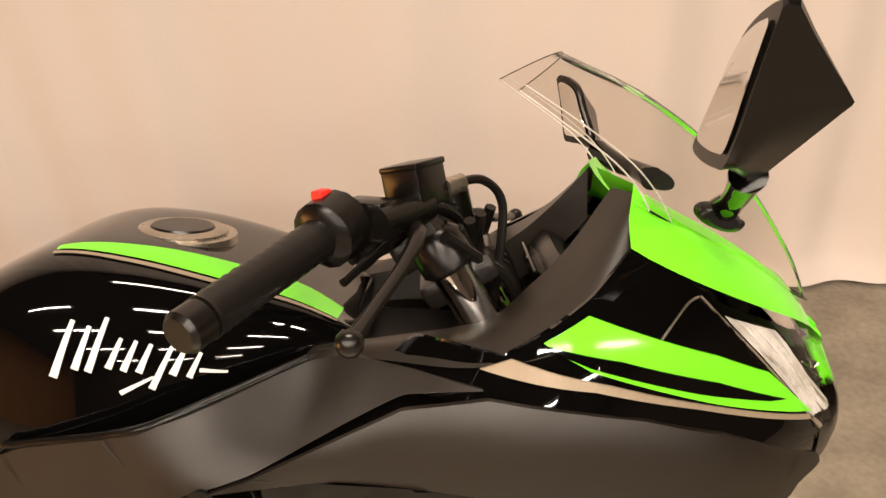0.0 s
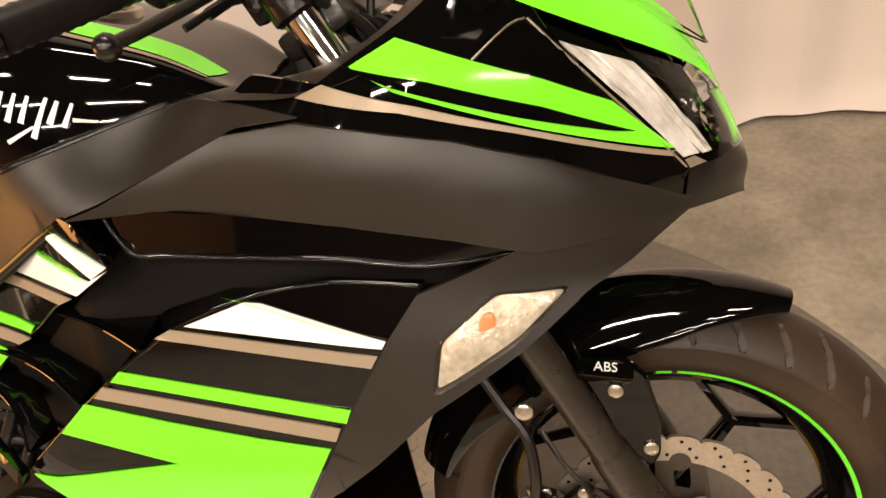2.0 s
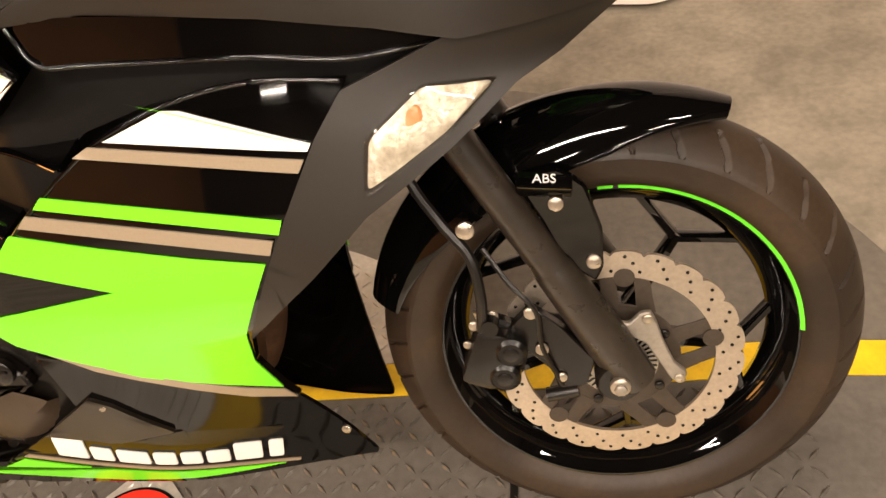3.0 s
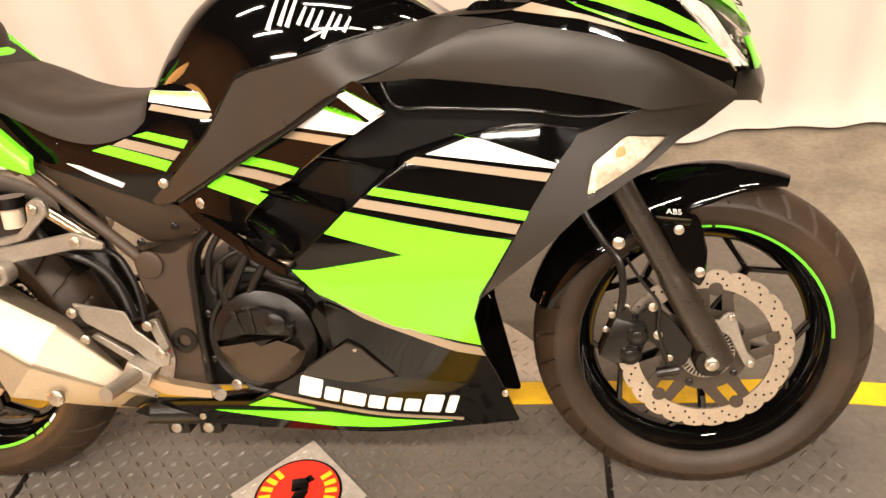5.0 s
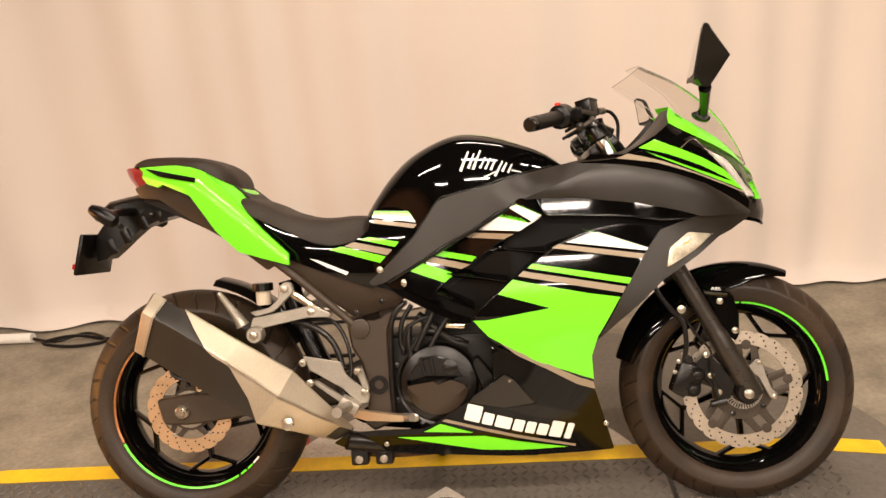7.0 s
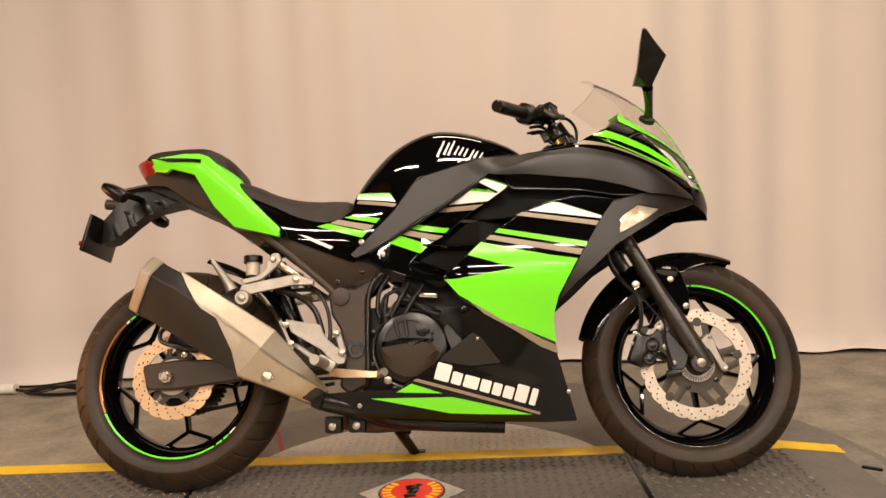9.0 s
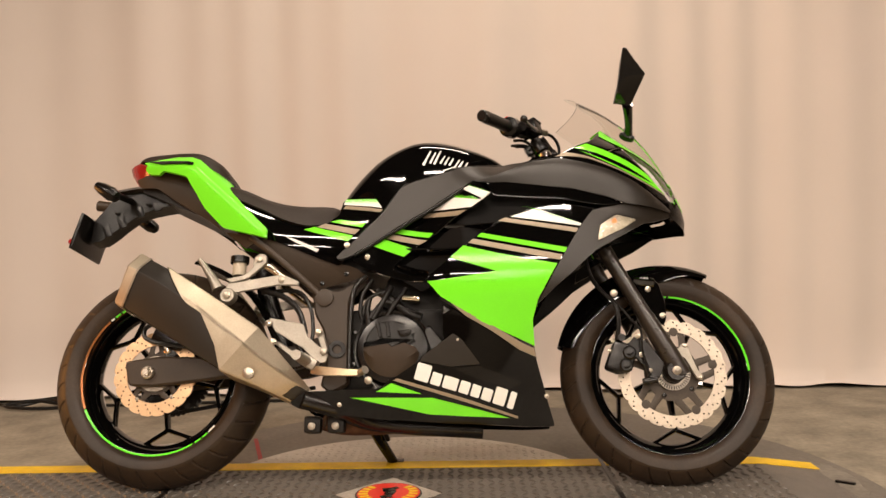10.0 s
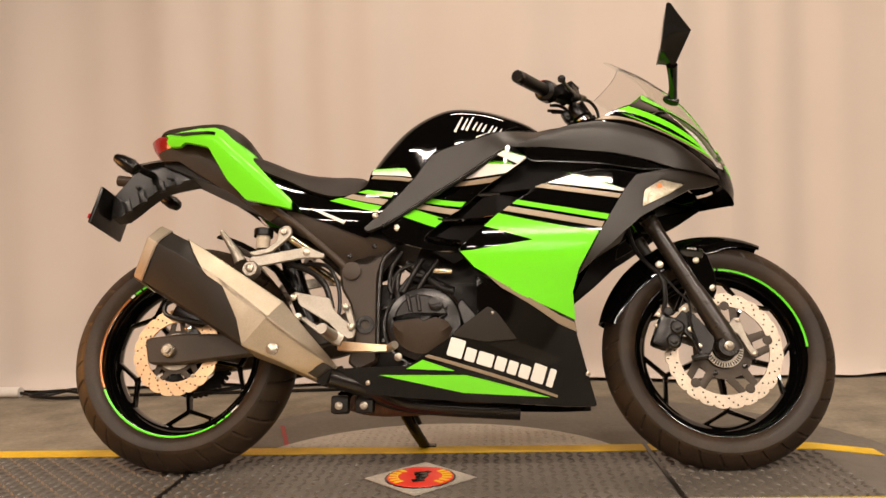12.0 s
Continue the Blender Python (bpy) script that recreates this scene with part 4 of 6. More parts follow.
def tank_strip(name, x0, x1, lo, hi, mat, label, n=24, m=5):
    """A band on the tank's right shoulder between two angle lines."""
    for flip in (0,):
        rws = []
        for i in range(n + 1):
            x = x0 + (x1 - x0) * i / n
            a0, a1 = lo(x), hi(x)
            rws.append([tank_point(x, (180 - a if flip else a), 0.0016) for a in [a0 + (a1 - a0) * k / m for k in range(m + 1)]])
        part(name, loft(rws, cap=False, closed=False), mat, tank, label)


def line(x0, a0, x1, a1):
    return lambda x: a0 + (a1 - a0) * (x - x0) / (x1 - x0)


tank_strip("green_band", 0.735, 0.985, line(0.735, 72, 0.985, 52), line(0.735, 76, 0.985, 82), GREEN, "lime green band")
tank_strip("pin_stripe", 0.735, 0.985, line(0.735, 68.5, 0.985, 45), line(0.735, 70.5, 0.985, 50), CHAMP, "thin champagne stripe")

# filler cap
cap = part("filler_cap", lathe([(0, 0.001), (0, 0.042), (-0.002, 0.045), (-0.004, 0.045), (-0.005, 0.054), (-0.016, 0.056)], (0, 0, 0), 48), STEEL, tank, "round silver filler cap")
cap.rotation_euler = (radians(90), radians(8), 0)
cap.location = (0.822, 0.0, 0.9555)
cap2 = part("cap_centre", lathe([(0, 0.001), (0, 0.030), (-0.004, 0.034)], (0, 0, 0), 40), DARK, tank, "dark key cover")
cap2.rotation_euler = (radians(90), radians(8), 0)
cap2.location = (0.822, 0.0, 0.9575)
# white brush-stroke mark on the tank: plain slanted strokes


def tank_at(x, z, grow):
    lo, hi = 0.0, 89.0
    for _ in range(22):
        mid = (lo + hi) / 2
        if tank_point(x, mid).z < z:
            lo = mid
        else:
            hi = mid
    return tank_point(x, lo, grow)


for dx, dz, ln, wd, tilt in ((0.000, -0.002, 0.066, 0.012, 66), (0.020, -0.002, 0.050, 0.011, 66), (0.036, 0.000, 0.062, 0.011, 66), (0.053, -0.010, 0.036, 0.010, 62), (0.068, -0.014, 0.036, 0.010, 62), (0.083, -0.018, 0.034, 0.010, 62), (0.099, -0.030, 0.052, 0.010, 60), (0.116, -0.026, 0.030, 0.011, 60), (0.132, -0.031, 0.030, 0.009, 60), (0.072, -0.046, 0.040, 0.007, 22), (0.150, -0.040, 0.030, 0.006, -12)):
    dx, dz, ln, wd = 0.014 + dx * 0.82, dz * 0.8 - 0.010, ln * 0.78, wd * 0.62
    rws = []
    for i in range(6):
        s_ = (i / 5 - 0.5) * ln
        tp = radians(tilt)
        half = 0.5 * wd * (1 - 0.45 * (i / 5))
        rws.append([tank_at(0.746 + dx + s_ * math.cos(tp) - q * half * math.sin(tp), 0.899 + dz + s_ * math.sin(tp) + q * half * math.cos(tp), 0.0018) for q in (-1, 0, 1)])
    part("white_stroke", loft(rws, cap=False, closed=False), WHITE, tank, "white brush stroke of the mark")

# --- flank panels ---
LOW = ((0.88, 1.00, 1.146, 1.24, 1.44), (0.794, 0.785, 0.763, 0.741, 0.706))
RIDGE = ((0.88, 1.06, 1.25, 1.44), (0.796, 0.852, 0.824, 0.732))


def blade_surf(x, z):
    """The bowed blade: proud in its upper half, rolling under towards its lower edge."""
    lo, hi = curve(x, *LOW), curve(x, *RIDGE)
    mid_z = curve(x, (0.88, 1.08, 1.26, 1.44), (0.790, 0.806, 0.780, 0.722))
    q = (hi - z) / max(hi - lo, 0.012)
    return half_width(x, mid_z) + 0.008 - 0.010 * (max(0.0, 0.45 - q) / 0.45) ** 2 * smooth01((hi - lo) / 0.05) - 0.007 * max(0.0, q) ** 2 * smooth01((hi - lo) / 0.05) * (1 - smooth01((x - 1.18) / 0.14))


def mid_surf(x, z):
    """The middle fairing lies deeper than the front one and swings out to meet it."""
    return curve(x, (0.52, 0.60, 0.70, 0.75, 0.78, 0.84, 0.88, 0.935), (0.135, 0.153, 0.158, 0.168, 0.180, 0.210, 0.230, 0.249))


def strut_surf(x, z):
    """The strut: an evenly tilted face that runs into the blade at its front end."""
    zc = curve(x, (0.52, 0.68, 0.80, 0.95, 1.12), (0.605, 0.720, 0.785, 0.828, 0.852))
    own = curve(x, (0.50, 0.60, 0.70, 0.80, 0.88, 0.95), (0.140, 0.162, 0.178, 0.202, 0.222, 0.232)) - 0.06 * (z - zc)
    k = smooth01((x - 0.80) / 0.18)
    return own * (1 - k) + (half_width(x, z) + 0.004) * k


strut = [(0.507, 0.609), (0.520, 0.600), (0.552, 0.609), (0.658, 0.667), (0.768, 0.724), (0.857, 0.773), (0.890, 0.788), (0.925, 0.798), (0.985, 0.820), (1.050, 0.846), (1.118, 0.853), (1.060, 0.862), (1.000, 0.868), (0.965, 0.862), (0.853, 0.836), (0.800, 0.822), (0.718, 0.807), (0.690, 0.796), (0.630, 0.716), (0.568, 0.660)]
sp = panel("side_spear", strut, 0.004, MATTE, "matte charcoal side fairing strut", r=0.006, lip=0.004, surf=strut_surf, thick=0.016)
blade = [(0.890, 0.786), (0.925, 0.796), (0.985, 0.820), (1.050, 0.846), (1.118, 0.852), (1.180, 0.839), (1.242, 0.824), (1.315, 0.797), (1.400, 0.751), (1.434, 0.730), (1.434, 0.722), (1.360, 0.722), (1.299, 0.722), (1.235, 0.742), (1.146, 0.763), (1.050, 0.777), (0.994, 0.785)]
panel("spear_blade", blade, 0.004, MATTE, "matte charcoal bowed blade of the fairing", r=0.003, lip=0.0025, surf=blade_surf)
arm_line = [(1.434, 0.722), (1.436, 0.716), (1.380, 0.688), (1.340, 0.674), (1.281, 0.634), (1.200, 0.586), (1.140, 0.532), (1.091, 0.492), (1.046, 0.452), (1.098, 0.545), (1.125, 0.590), (1.169, 0.660), (1.199, 0.698), (1.290, 0.725), (1.360, 0.728)]
panel("spear_arm", arm_line, 0.005, MATTE, "matte charcoal arm behind the turn signal", r=0.004, lip=0.004)
panel("upper_strip", [(1.02, 0.855), (1.06, 0.846), (1.12, 0.838), (1.242, 0.808), (1.315, 0.782), (1.40, 0.736), (1.434, 0.722), (1.445, 0.735), (1.425, 0.772), (1.38, 0.80), (1.25, 0.852), (1.14, 0.876), (1.06, 0.885)], 0.002, GLOSS, "gloss black strip above the spear", step=0.012, surf=soft_w)
mid = panel("side_fairing", [(0.552, 0.600), (0.600, 0.632), (0.700, 0.688), (0.800, 0.742), (0.885, 0.790), (0.900, 0.784), (0.932, 0.747), (0.837, 0.695), (0.779, 0.656), (0.722, 0.622), (0.668, 0.574), (0.690, 0.537), (0.650, 0.552), (0.600, 0.577)], 0.002, GLOSS, "gloss black middle fairing with green and champagne bands", surf=mid_surf, r=0.004, thick=0.010, decals=(
    ("white_flash", [(0.774, 0.723), (0.826, 0.752), (0.902, 0.731), (0.931, 0.744), (0.880, 0.714)], WHITE, "white flash"),
    ("white_flash", [(0.857, 0.770), (0.875, 0.775), (0.931, 0.747), (0.908, 0.734)], WHITE, "small white flash"),
    ("champagne_band", [(0.748, 0.707), (0.765, 0.717), (0.867, 0.708), (0.842, 0.697)], CHAMP, "champagne band"),
    ("green_band", [(0.666, 0.669), (0.683, 0.680), (0.776, 0.659), (0.765, 0.648)], GREEN, "lime green band"),
    ("champagne_band", [(0.648, 0.654), (0.663, 0.665), (0.760, 0.641), (0.738, 0.631)], CHAMP, "champagne band"),
    ("green_band", [(0.609, 0.634), (0.643, 0.651), (0.722, 0.621), (0.695, 0.600)], GREEN, "broad lime green band")))
panel("lower_rail", [(0.545, 0.606), (0.600, 0.585), (0.660, 0.557), (0.715, 0.532), (0.757, 0.520), (0.757, 0.508), (0.700, 0.520), (0.640, 0.546), (0.590, 0.571)], 0.004, GLOSS, "gloss black lower rail of the middle fairing", r=0.002, lip=0.004, thick=0.012, surf=lambda x, z: curve(x, (0.54, 0.65, 0.757), (0.148, 0.185, 0.236)) - 0.3 * (z - 0.55))


def hatch(parent, x0, z0, x1, z1, length, lean, n, off, surf, mat, seed):
    """Thin slanted slivers that fray the edge of a painted flash."""
    rnd = random.Random(seed)
    for side in (-1, 1):
        bm = bmesh.new()
        for i in range(n):
            t = (i + 0.5) / n
            bx, bz = x0 + (x1 - x0) * t, z0 + (z1 - z0) * t
            w = abs(x1 - x0) / n * 0.42
            ln = length * (0.75 + 0.4 * rnd.random())
            dz = (z1 - z0) / (x1 - x0) * w
            pts = [(bx - w, bz - dz), (bx + w, bz + dz), (bx + lean * ln, bz + ln)]
            bm.faces.new([bm.verts.new((x, side * (surf(x, z) + off), z)) for x, z in pts])
        tagged(part("frayed_edge", bm, mat, parent, "fine slanted slivers", flat=True), kind="stuff")


def duct_surf(x, z):
    return min(half_width(x, z) - 0.035, mid_surf(x, z) - 0.016 if x < 0.94 else 1.0)


panel("duct_floor", [(0.660, 0.560), (0.742, 0.610), (0.800, 0.655), (0.880, 0.715), (0.965, 0.788), (1.150, 0.774), (1.300, 0.722), (1.20, 0.68), (1.02, 0.70), (0.941, 0.680), (0.861, 0.605), (0.790, 0.530), (0.745, 0.505)], 0.0, CAVITY, "recessed black air duct", surf=duct_surf)
for k, pts in enumerate(([(0.930, 0.786), (0.960, 0.788), (1.050, 0.777), (1.146, 0.763), (1.235, 0.742), (1.295, 0.724), (1.21, 0.720), (1.13, 0.733), (1.06, 0.739), (0.985, 0.745), (0.940, 0.748)],)):
    panel("duct_lip", pts, 0.001, GLOSS, "gloss black lip over the duct", surf=lambda x, z: half_width(x, 0.77) - 0.01 * (z - 0.785) - 0.004)
for (x0, y0, z0), (x1, y1, z1) in (((0.790, 0.184, 0.681), (0.935, 0.246, 0.663)), ((0.703, 0.162, 0.622), (0.846, 0.236, 0.600)), ((0.676, 0.160, 0.578), (0.765, 0.233, 0.540))):
    for side in (-1, 1):
        rws = []
        for k in range(7):
            t = k / 6
            x, y, z = x0 + (x1 - x0) * t, y0 + (y1 - y0) * t - 0.010 * math.sin(math.pi * t), z0 + (z1 - z0) * t
            d, h = 0.030 + 0.015 * t, 0.004 + 0.007 * math.sin(math.pi * min(1, t + 0.25))
            rws.append([(x, side * (y - d), z + 0.014), (x, side * (y - 0.004), z + h * 0.5), (x, side * (y + 0.002), z), (x, side * (y - 0.003), z - h * 0.6), (x, side * (y - d), z - 0.010)])
        part("duct_vane", loft(rws), GLOSS, bike, "gloss black duct vane", angle=25)
        part("vane_edge", tube([(q[2][0], q[2][1] + side * 0.0006, q[2][2]) for q in rws], 0.0016, 8, 2), GLOSS, bike, "rounded vane edge")


def bead(name, pts, surf, off, r, mat, label):
    """A rolled edge along a panel, on both flanks."""
    for side in (-1, 1):
        part(name, tube([(x, side * (surf(x, z) + off), z) for x, z in pts], r, 10, 6), mat, bike, label)


lip_surf = lambda x, z: half_width(x, 0.77) - 0.01 * (z - 0.785) - 0.004
bead("lip_edge", [(0.925, 0.784), (0.942, 0.750), (0.985, 0.745), (1.060, 0.739), (1.130, 0.733), (1.210, 0.720), (1.290, 0.722)], lip_surf, 0.0, 0.0026, GLOSS, "rolled lower edge of the duct lip")
bead("fairing_edge", [(0.690, 0.537), (0.668, 0.574), (0.722, 0.622), (0.779, 0.656), (0.837, 0.695), (0.930, 0.746)], mid_surf, -0.002, 0.0024, GLOSS, "rolled edge of the middle fairing")
bead("fairing_edge", [(0.757, 0.518), (0.866, 0.608), (0.939, 0.660), (0.984, 0.685), (1.055, 0.707), (1.124, 0.715), (1.200, 0.705)], half_width, -0.002, 0.0024, GLOSS, "rolled edge of the front fairing")
# the strut's edges turn away; their shade is drawn as black beads
bead("strut_edge", [(0.560, 0.611), (0.658, 0.664), (0.768, 0.721), (0.857, 0.770), (0.890, 0.785)], strut_surf, -0.004, 0.0065, DARK, "rounded lower edge of the strut, its shade drawn as black")
bead("strut_edge", [(0.568, 0.662), (0.630, 0.718), (0.690, 0.797), (0.718, 0.808), (0.800, 0.823), (0.853, 0.837), (0.965, 0.863)], strut_surf, -0.004, 0.0042, DARK, "rounded upper edge of the strut, its shade drawn as black")
front_panel = [(0.756, 0.516), (0.866, 0.609), (0.939, 0.661), (0.984, 0.686), (1.055, 0.708), (1.124, 0.716), (1.205, 0.706), (1.199, 0.698), (1.169, 0.660), (1.125, 0.590), (1.098, 0.545), (1.046, 0.452), (1.031, 0.411), (1.036, 0.352), (1.043, 0.320), (0.950, 0.372), (0.870, 0.420), (0.800, 0.462)]
fore = panel("front_fairing", front_panel, 0.001, GLOSS, "gloss black front fairing with a broad lime green field", r=0.003, thick=0.010, decals=(
    ("white_flash", [(0.983, 0.682), (1.044, 0.702), (1.060, 0.700), (1.167, 0.659), (1.163, 0.653)], WHITE, "white flash"),
    ("champagne_band", [(0.950, 0.671), (0.967, 0.679), (1.158, 0.646), (1.151, 0.635)], CHAMP, "champagne band"),
    ("green_band", [(0.893, 0.628), (0.904, 0.638), (1.125, 0.593), (1.119, 0.580)], GREEN, "lime green band"),
    ("champagne_band", [(0.870, 0.611), (0.882, 0.622), (1.112, 0.574), (1.105, 0.560)], CHAMP, "champagne band"),
    ("green_field", [(0.822, 0.572), (0.857, 0.604), (0.940, 0.583), (1.030, 0.563), (1.098, 0.551), (1.046, 0.462), (1.032, 0.413), (1.037, 0.351), (0.902, 0.408), (0.795, 0.473), (0.761, 0.513), (0.792, 0.513), (0.939, 0.534)], GREEN, "broad lime green field with an arrow notch"),
    ("under_line", [(0.822, 0.456), (0.862, 0.433), (0.931, 0.398), (1.000, 0.360), (1.036, 0.345), (1.042, 0.324), (0.996, 0.342), (0.927, 0.386), (0.859, 0.424)], CHAMP, "champagne edge line")))
hatch(fore, 1.050, 0.7010, 1.160, 0.6610, 0.013, -3.2, 22, 0.0040, half_width, GREEN, 1)
hatch(mid, 0.780, 0.7265, 0.826, 0.7515, 0.013, -0.3, 12, 0.0052, mid_surf, GREEN, 2)
hatch(mid, 0.828, 0.7510, 0.900, 0.7320, 0.014, -1.3, 16, 0.0052, mid_surf, GREEN, 5)
hatch(mid, 0.877, 0.7740, 0.930, 0.7480, 0.010, -1.5, 14, 0.0052, mid_surf, GREEN, 4)
lower = [(0.394, 0.216), (0.436, 0.244), (0.545, 0.247), (0.628, 0.247), (0.739, 0.316), (0.800, 0.362), (0.800, 0.455), (0.870, 0.418), (0.950, 0.372), (1.041, 0.322), (1.057, 0.268), (1.090, 0.153), (1.013, 0.152), (0.812, 0.161), (0.630, 0.174), (0.491, 0.189), (0.420, 0.202)]
panel("belly_pan", lower, 0.0, SEMI, "gloss black belly pan with lime green flashes", decals=(
    ("green_flash", [(0.556, 0.227), (0.768, 0.223), (0.971, 0.173), (0.860, 0.177), (0.760, 0.183)], GREEN, "long lime green flash"),
    ("green_flash", [(0.623, 0.240), (0.664, 0.260), (0.742, 0.233)], GREEN, "small lime green flash"),
    ("champagne_line", [(0.669, 0.267), (0.679, 0.272), (0.838, 0.225), (0.992, 0.178), (0.990, 0.172), (0.830, 0.219)], CHAMP, "champagne line")))
panel("intake_cover", [(0.739, 0.314), (0.748, 0.326), (0.826, 0.380), (0.847, 0.366), (0.894, 0.304), (0.817, 0.298)], 0.008, MATTE, "matte triangular engine cover", r=0.004, thick=0.014)
panel("vent_recess", [(0.822, 0.293), (0.894, 0.302), (1.009, 0.261), (0.973, 0.247), (0.897, 0.264)], 0.002, DARK, "dark vent recess")
for x, z in ((0.835, 0.366), (0.527, 0.210), (1.068, 0.228)):
    bolt(x, -half_width(x, z) - 0.003, z, 0.0060, bike)
part("bolt_washer", puck((0.598, -0.146, 0.605), 0.016, 0.003), DARK, bike)
bolt(0.598, -0.149, 0.605, 0.010, bike)
bolt(0.539, -0.151, 0.640, 0.008, bike)
# white maker's mark along the belly pan: plain blocks, one for each stroke group
ax, az, bx, bz = 0.722, 0.270, 0.984, 0.192
blocks = ((0.0, 0.150, 0.041), (0.158, 0.265, 0.029), (0.273, 0.425, 0.029), (0.433, 0.540, 0.029), (0.548, 0.645, 0.029), (0.653, 0.760, 0.029), (0.768, 0.895, 0.041), (0.912, 0.985, 0.041))
for t0, t1, hgt in blocks:
    t1 -= 0.012
    q = []
    for t, up in ((t0, -0.5), (t1, -0.5), (t1, 0.5), (t0, 0.5)):
        base = 0 if up < 0 else hgt
        q.append((ax + (bx - ax) * t + 0.33 * base, az + (bz - az) * t + base))
    part("white_block", patch(q, over(0.0022), 0.002, 0.03, 0, 0.004, -1), WHITE, bike, skin=(half_width, -1), label= "white block in place of a letter")

# arm at the front of the lower fairing and turn signals
for side in (-1, 1):
    sig = part("turn_signal", patch([(1.207, 0.612), (1.216, 0.655), (1.264, 0.689), (1.322, 0.681), (1.280, 0.650), (1.228, 0.622)], over(0.008), 0.02, 0.02, 0.003, 0.006, side), SIGNAL, bike, "clear-lensed flush turn signal")
    part("signal_lens", patch([(1.204, 0.607), (1.213, 0.657), (1.263, 0.692), (1.326, 0.683), (1.281, 0.647), (1.228, 0.618)], over(0.013), 0.008, 0.02, 0.004, 0.006, side), LENS, sig, "clear lens")
    part("signal_bulb", patch([(1.247, 0.660), (1.250, 0.674), (1.260, 0.678), (1.264, 0.664)], over(0.0105), 0.004, 0.02, 0.002, 0.006, side), AMBER, sig, "amber bulb")

# --- upper cowl ---
panel("upper_cowl", [(1.104, 0.862), (1.165, 0.894), (1.209, 0.918), (1.249, 0.947), (1.300, 0.926), (1.318, 0.896), (1.360, 0.845), (1.424, 0.770), (1.434, 0.757), (1.430, 0.747), (1.380, 0.772), (1.267, 0.812), (1.179, 0.838)], 0.004, GLOSS, "gloss black upper cowl with lime green bands", r=0.004, step=0.012, surf=soft_w, decals=(
    ("green_band", [(1.165, 0.889), (1.203, 0.906), (1.314, 0.859), (1.369, 0.830), (1.421, 0.778), (1.312, 0.820), (1.200, 0.867)], GREEN, "lime green cowl band"),
    ("black_sliver", [(1.158, 0.890), (1.227, 0.871), (1.313, 0.838), (1.387, 0.802), (1.368, 0.807), (1.295, 0.833), (1.200, 0.870)], GLOSS, "thin black flash"),
    ("champagne_band", [(1.113, 0.868), (1.139, 0.877), (1.216, 0.854), (1.312, 0.818), (1.419, 0.776), (1.419, 0.772), (1.290, 0.822), (1.203, 0.851)], CHAMP, "champagne cowl band")))


# nose: bands that wrap round the front of the cowl from flank to flank
def nose_line(z):
    return curve(z, (0.45, 0.60, 0.66, 0.69, 0.73, 0.78, 0.85, 0.90, 0.95, 1.0), (1.80, 1.62, 1.535, 1.500, 1.500, 1.480, 1.446, 1.405, 1.350, 1.29)) - 0.002


def nose_band(name, mat, label, rear, centre, off, n=10, m=32, q_from=-1.0, q_to=1.0, t_from=0.0, t_to=1.0, parent=None, jag=0.0, bow=1.12):
    """rear: (x, z) stations of the band's rear edge from below to above; centre: its lower and upper height at the nose."""
    rws = []
    for j in range(n + 1):
        t = t_from + (t_to - t_from) * j / n
        xs = [k / (len(rear) - 1) for k in range(len(rear))]
        xr, zr = curve(t, xs, [p[0] for p in rear]), curve(t, xs, [p[1] for p in rear])
        zc = centre[0] + (centre[1] - centre[0]) * t
        row = []
        for k in range(m + 1):
            q = q_from + (q_to - q_from) * k / m
            z = zc + (zr - zc) * abs(q) ** bow
            xn = nose_line(z)
            x = xn - (xn - xr) * abs(q) ** 2.2
            o = off + jag * noise.noise((j * 1.7, k * 2.3, 3.0 + q_from))
            row.append((x + o * (1 - q * q), math.copysign(max(0.0, half_width(x, z) + o * abs(q)), q), z))
        rws.append(row)
    return part(name, loft(rws, cap=False, closed=False), mat, parent or bike, label, angle=70, flat=jag > 0)


REAR = [(1.430, 0.760), (1.395, 0.803), (1.358, 0.846), (1.305, 0.905)]
nose_band("nose_crown", GREEN, "lime green nose crown under the screen", [(1.247, 0.948), (1.250, 0.970), (1.262, 0.993)], (0.800, 0.866), 0.006)
rws = []
for f in (0.0, 0.12, 0.30, 0.52, 0.75):
    row = []
    for k in range(33):
        q = -1 + k / 16
        z = 0.866 + (0.993 - 0.866) * abs(q) ** 1.12
        xn = nose_line(z)
        x = xn - (xn - 1.262) * abs(q) ** 2.2
        edge = Vector((x + 0.006 * (1 - q * q), math.copysign(half_width(x, z) + 0.006 * abs(q), q), z))
        row.append(edge.lerp(Vector((1.235, 0, z)), f) + Vector((0, 0, 0.09 * f * (1 - abs(q)) + 0.008 * f)))
    rws.append(row)
part("crown_top", loft(rws, cap=False, closed=False), GREEN, bike, "lime green upper face of the nose under the screen", angle=70)
hl = nose_band("headlight", SEMI, "twin headlight behind a clear lens", REAR, (0.756, 0.802), -0.016)
nose_band("headlight_lens", LENS, "clear headlight lens", REAR, (0.752, 0.803), 0.003).visible_shadow = False
nose_band("chin", DARK, "matte black chin under the headlight", [(1.426, 0.716), (1.430, 0.736), (1.433, 0.757)], (0.692, 0.755), 0.002)
for q0, q1 in ((-0.97, -0.66), (0.66, 0.97)):
    nose_band("reflector_bowl", CRYSTAL, "faceted reflector with mirrored brightness put into a whitish colour", REAR, (0.756, 0.802), -0.007, 7, 12, q0, q1, 0.04, 0.90, hl, 0.006)
for q0, q1 in ((-0.58, -0.26), (0.26, 0.58)):
    nose_band("reflector_bowl", CHROME, "bright inner reflector", REAR, (0.756, 0.802), -0.012, 5, 6, q0, q1, 0.12, 0.60, hl, 0.010)
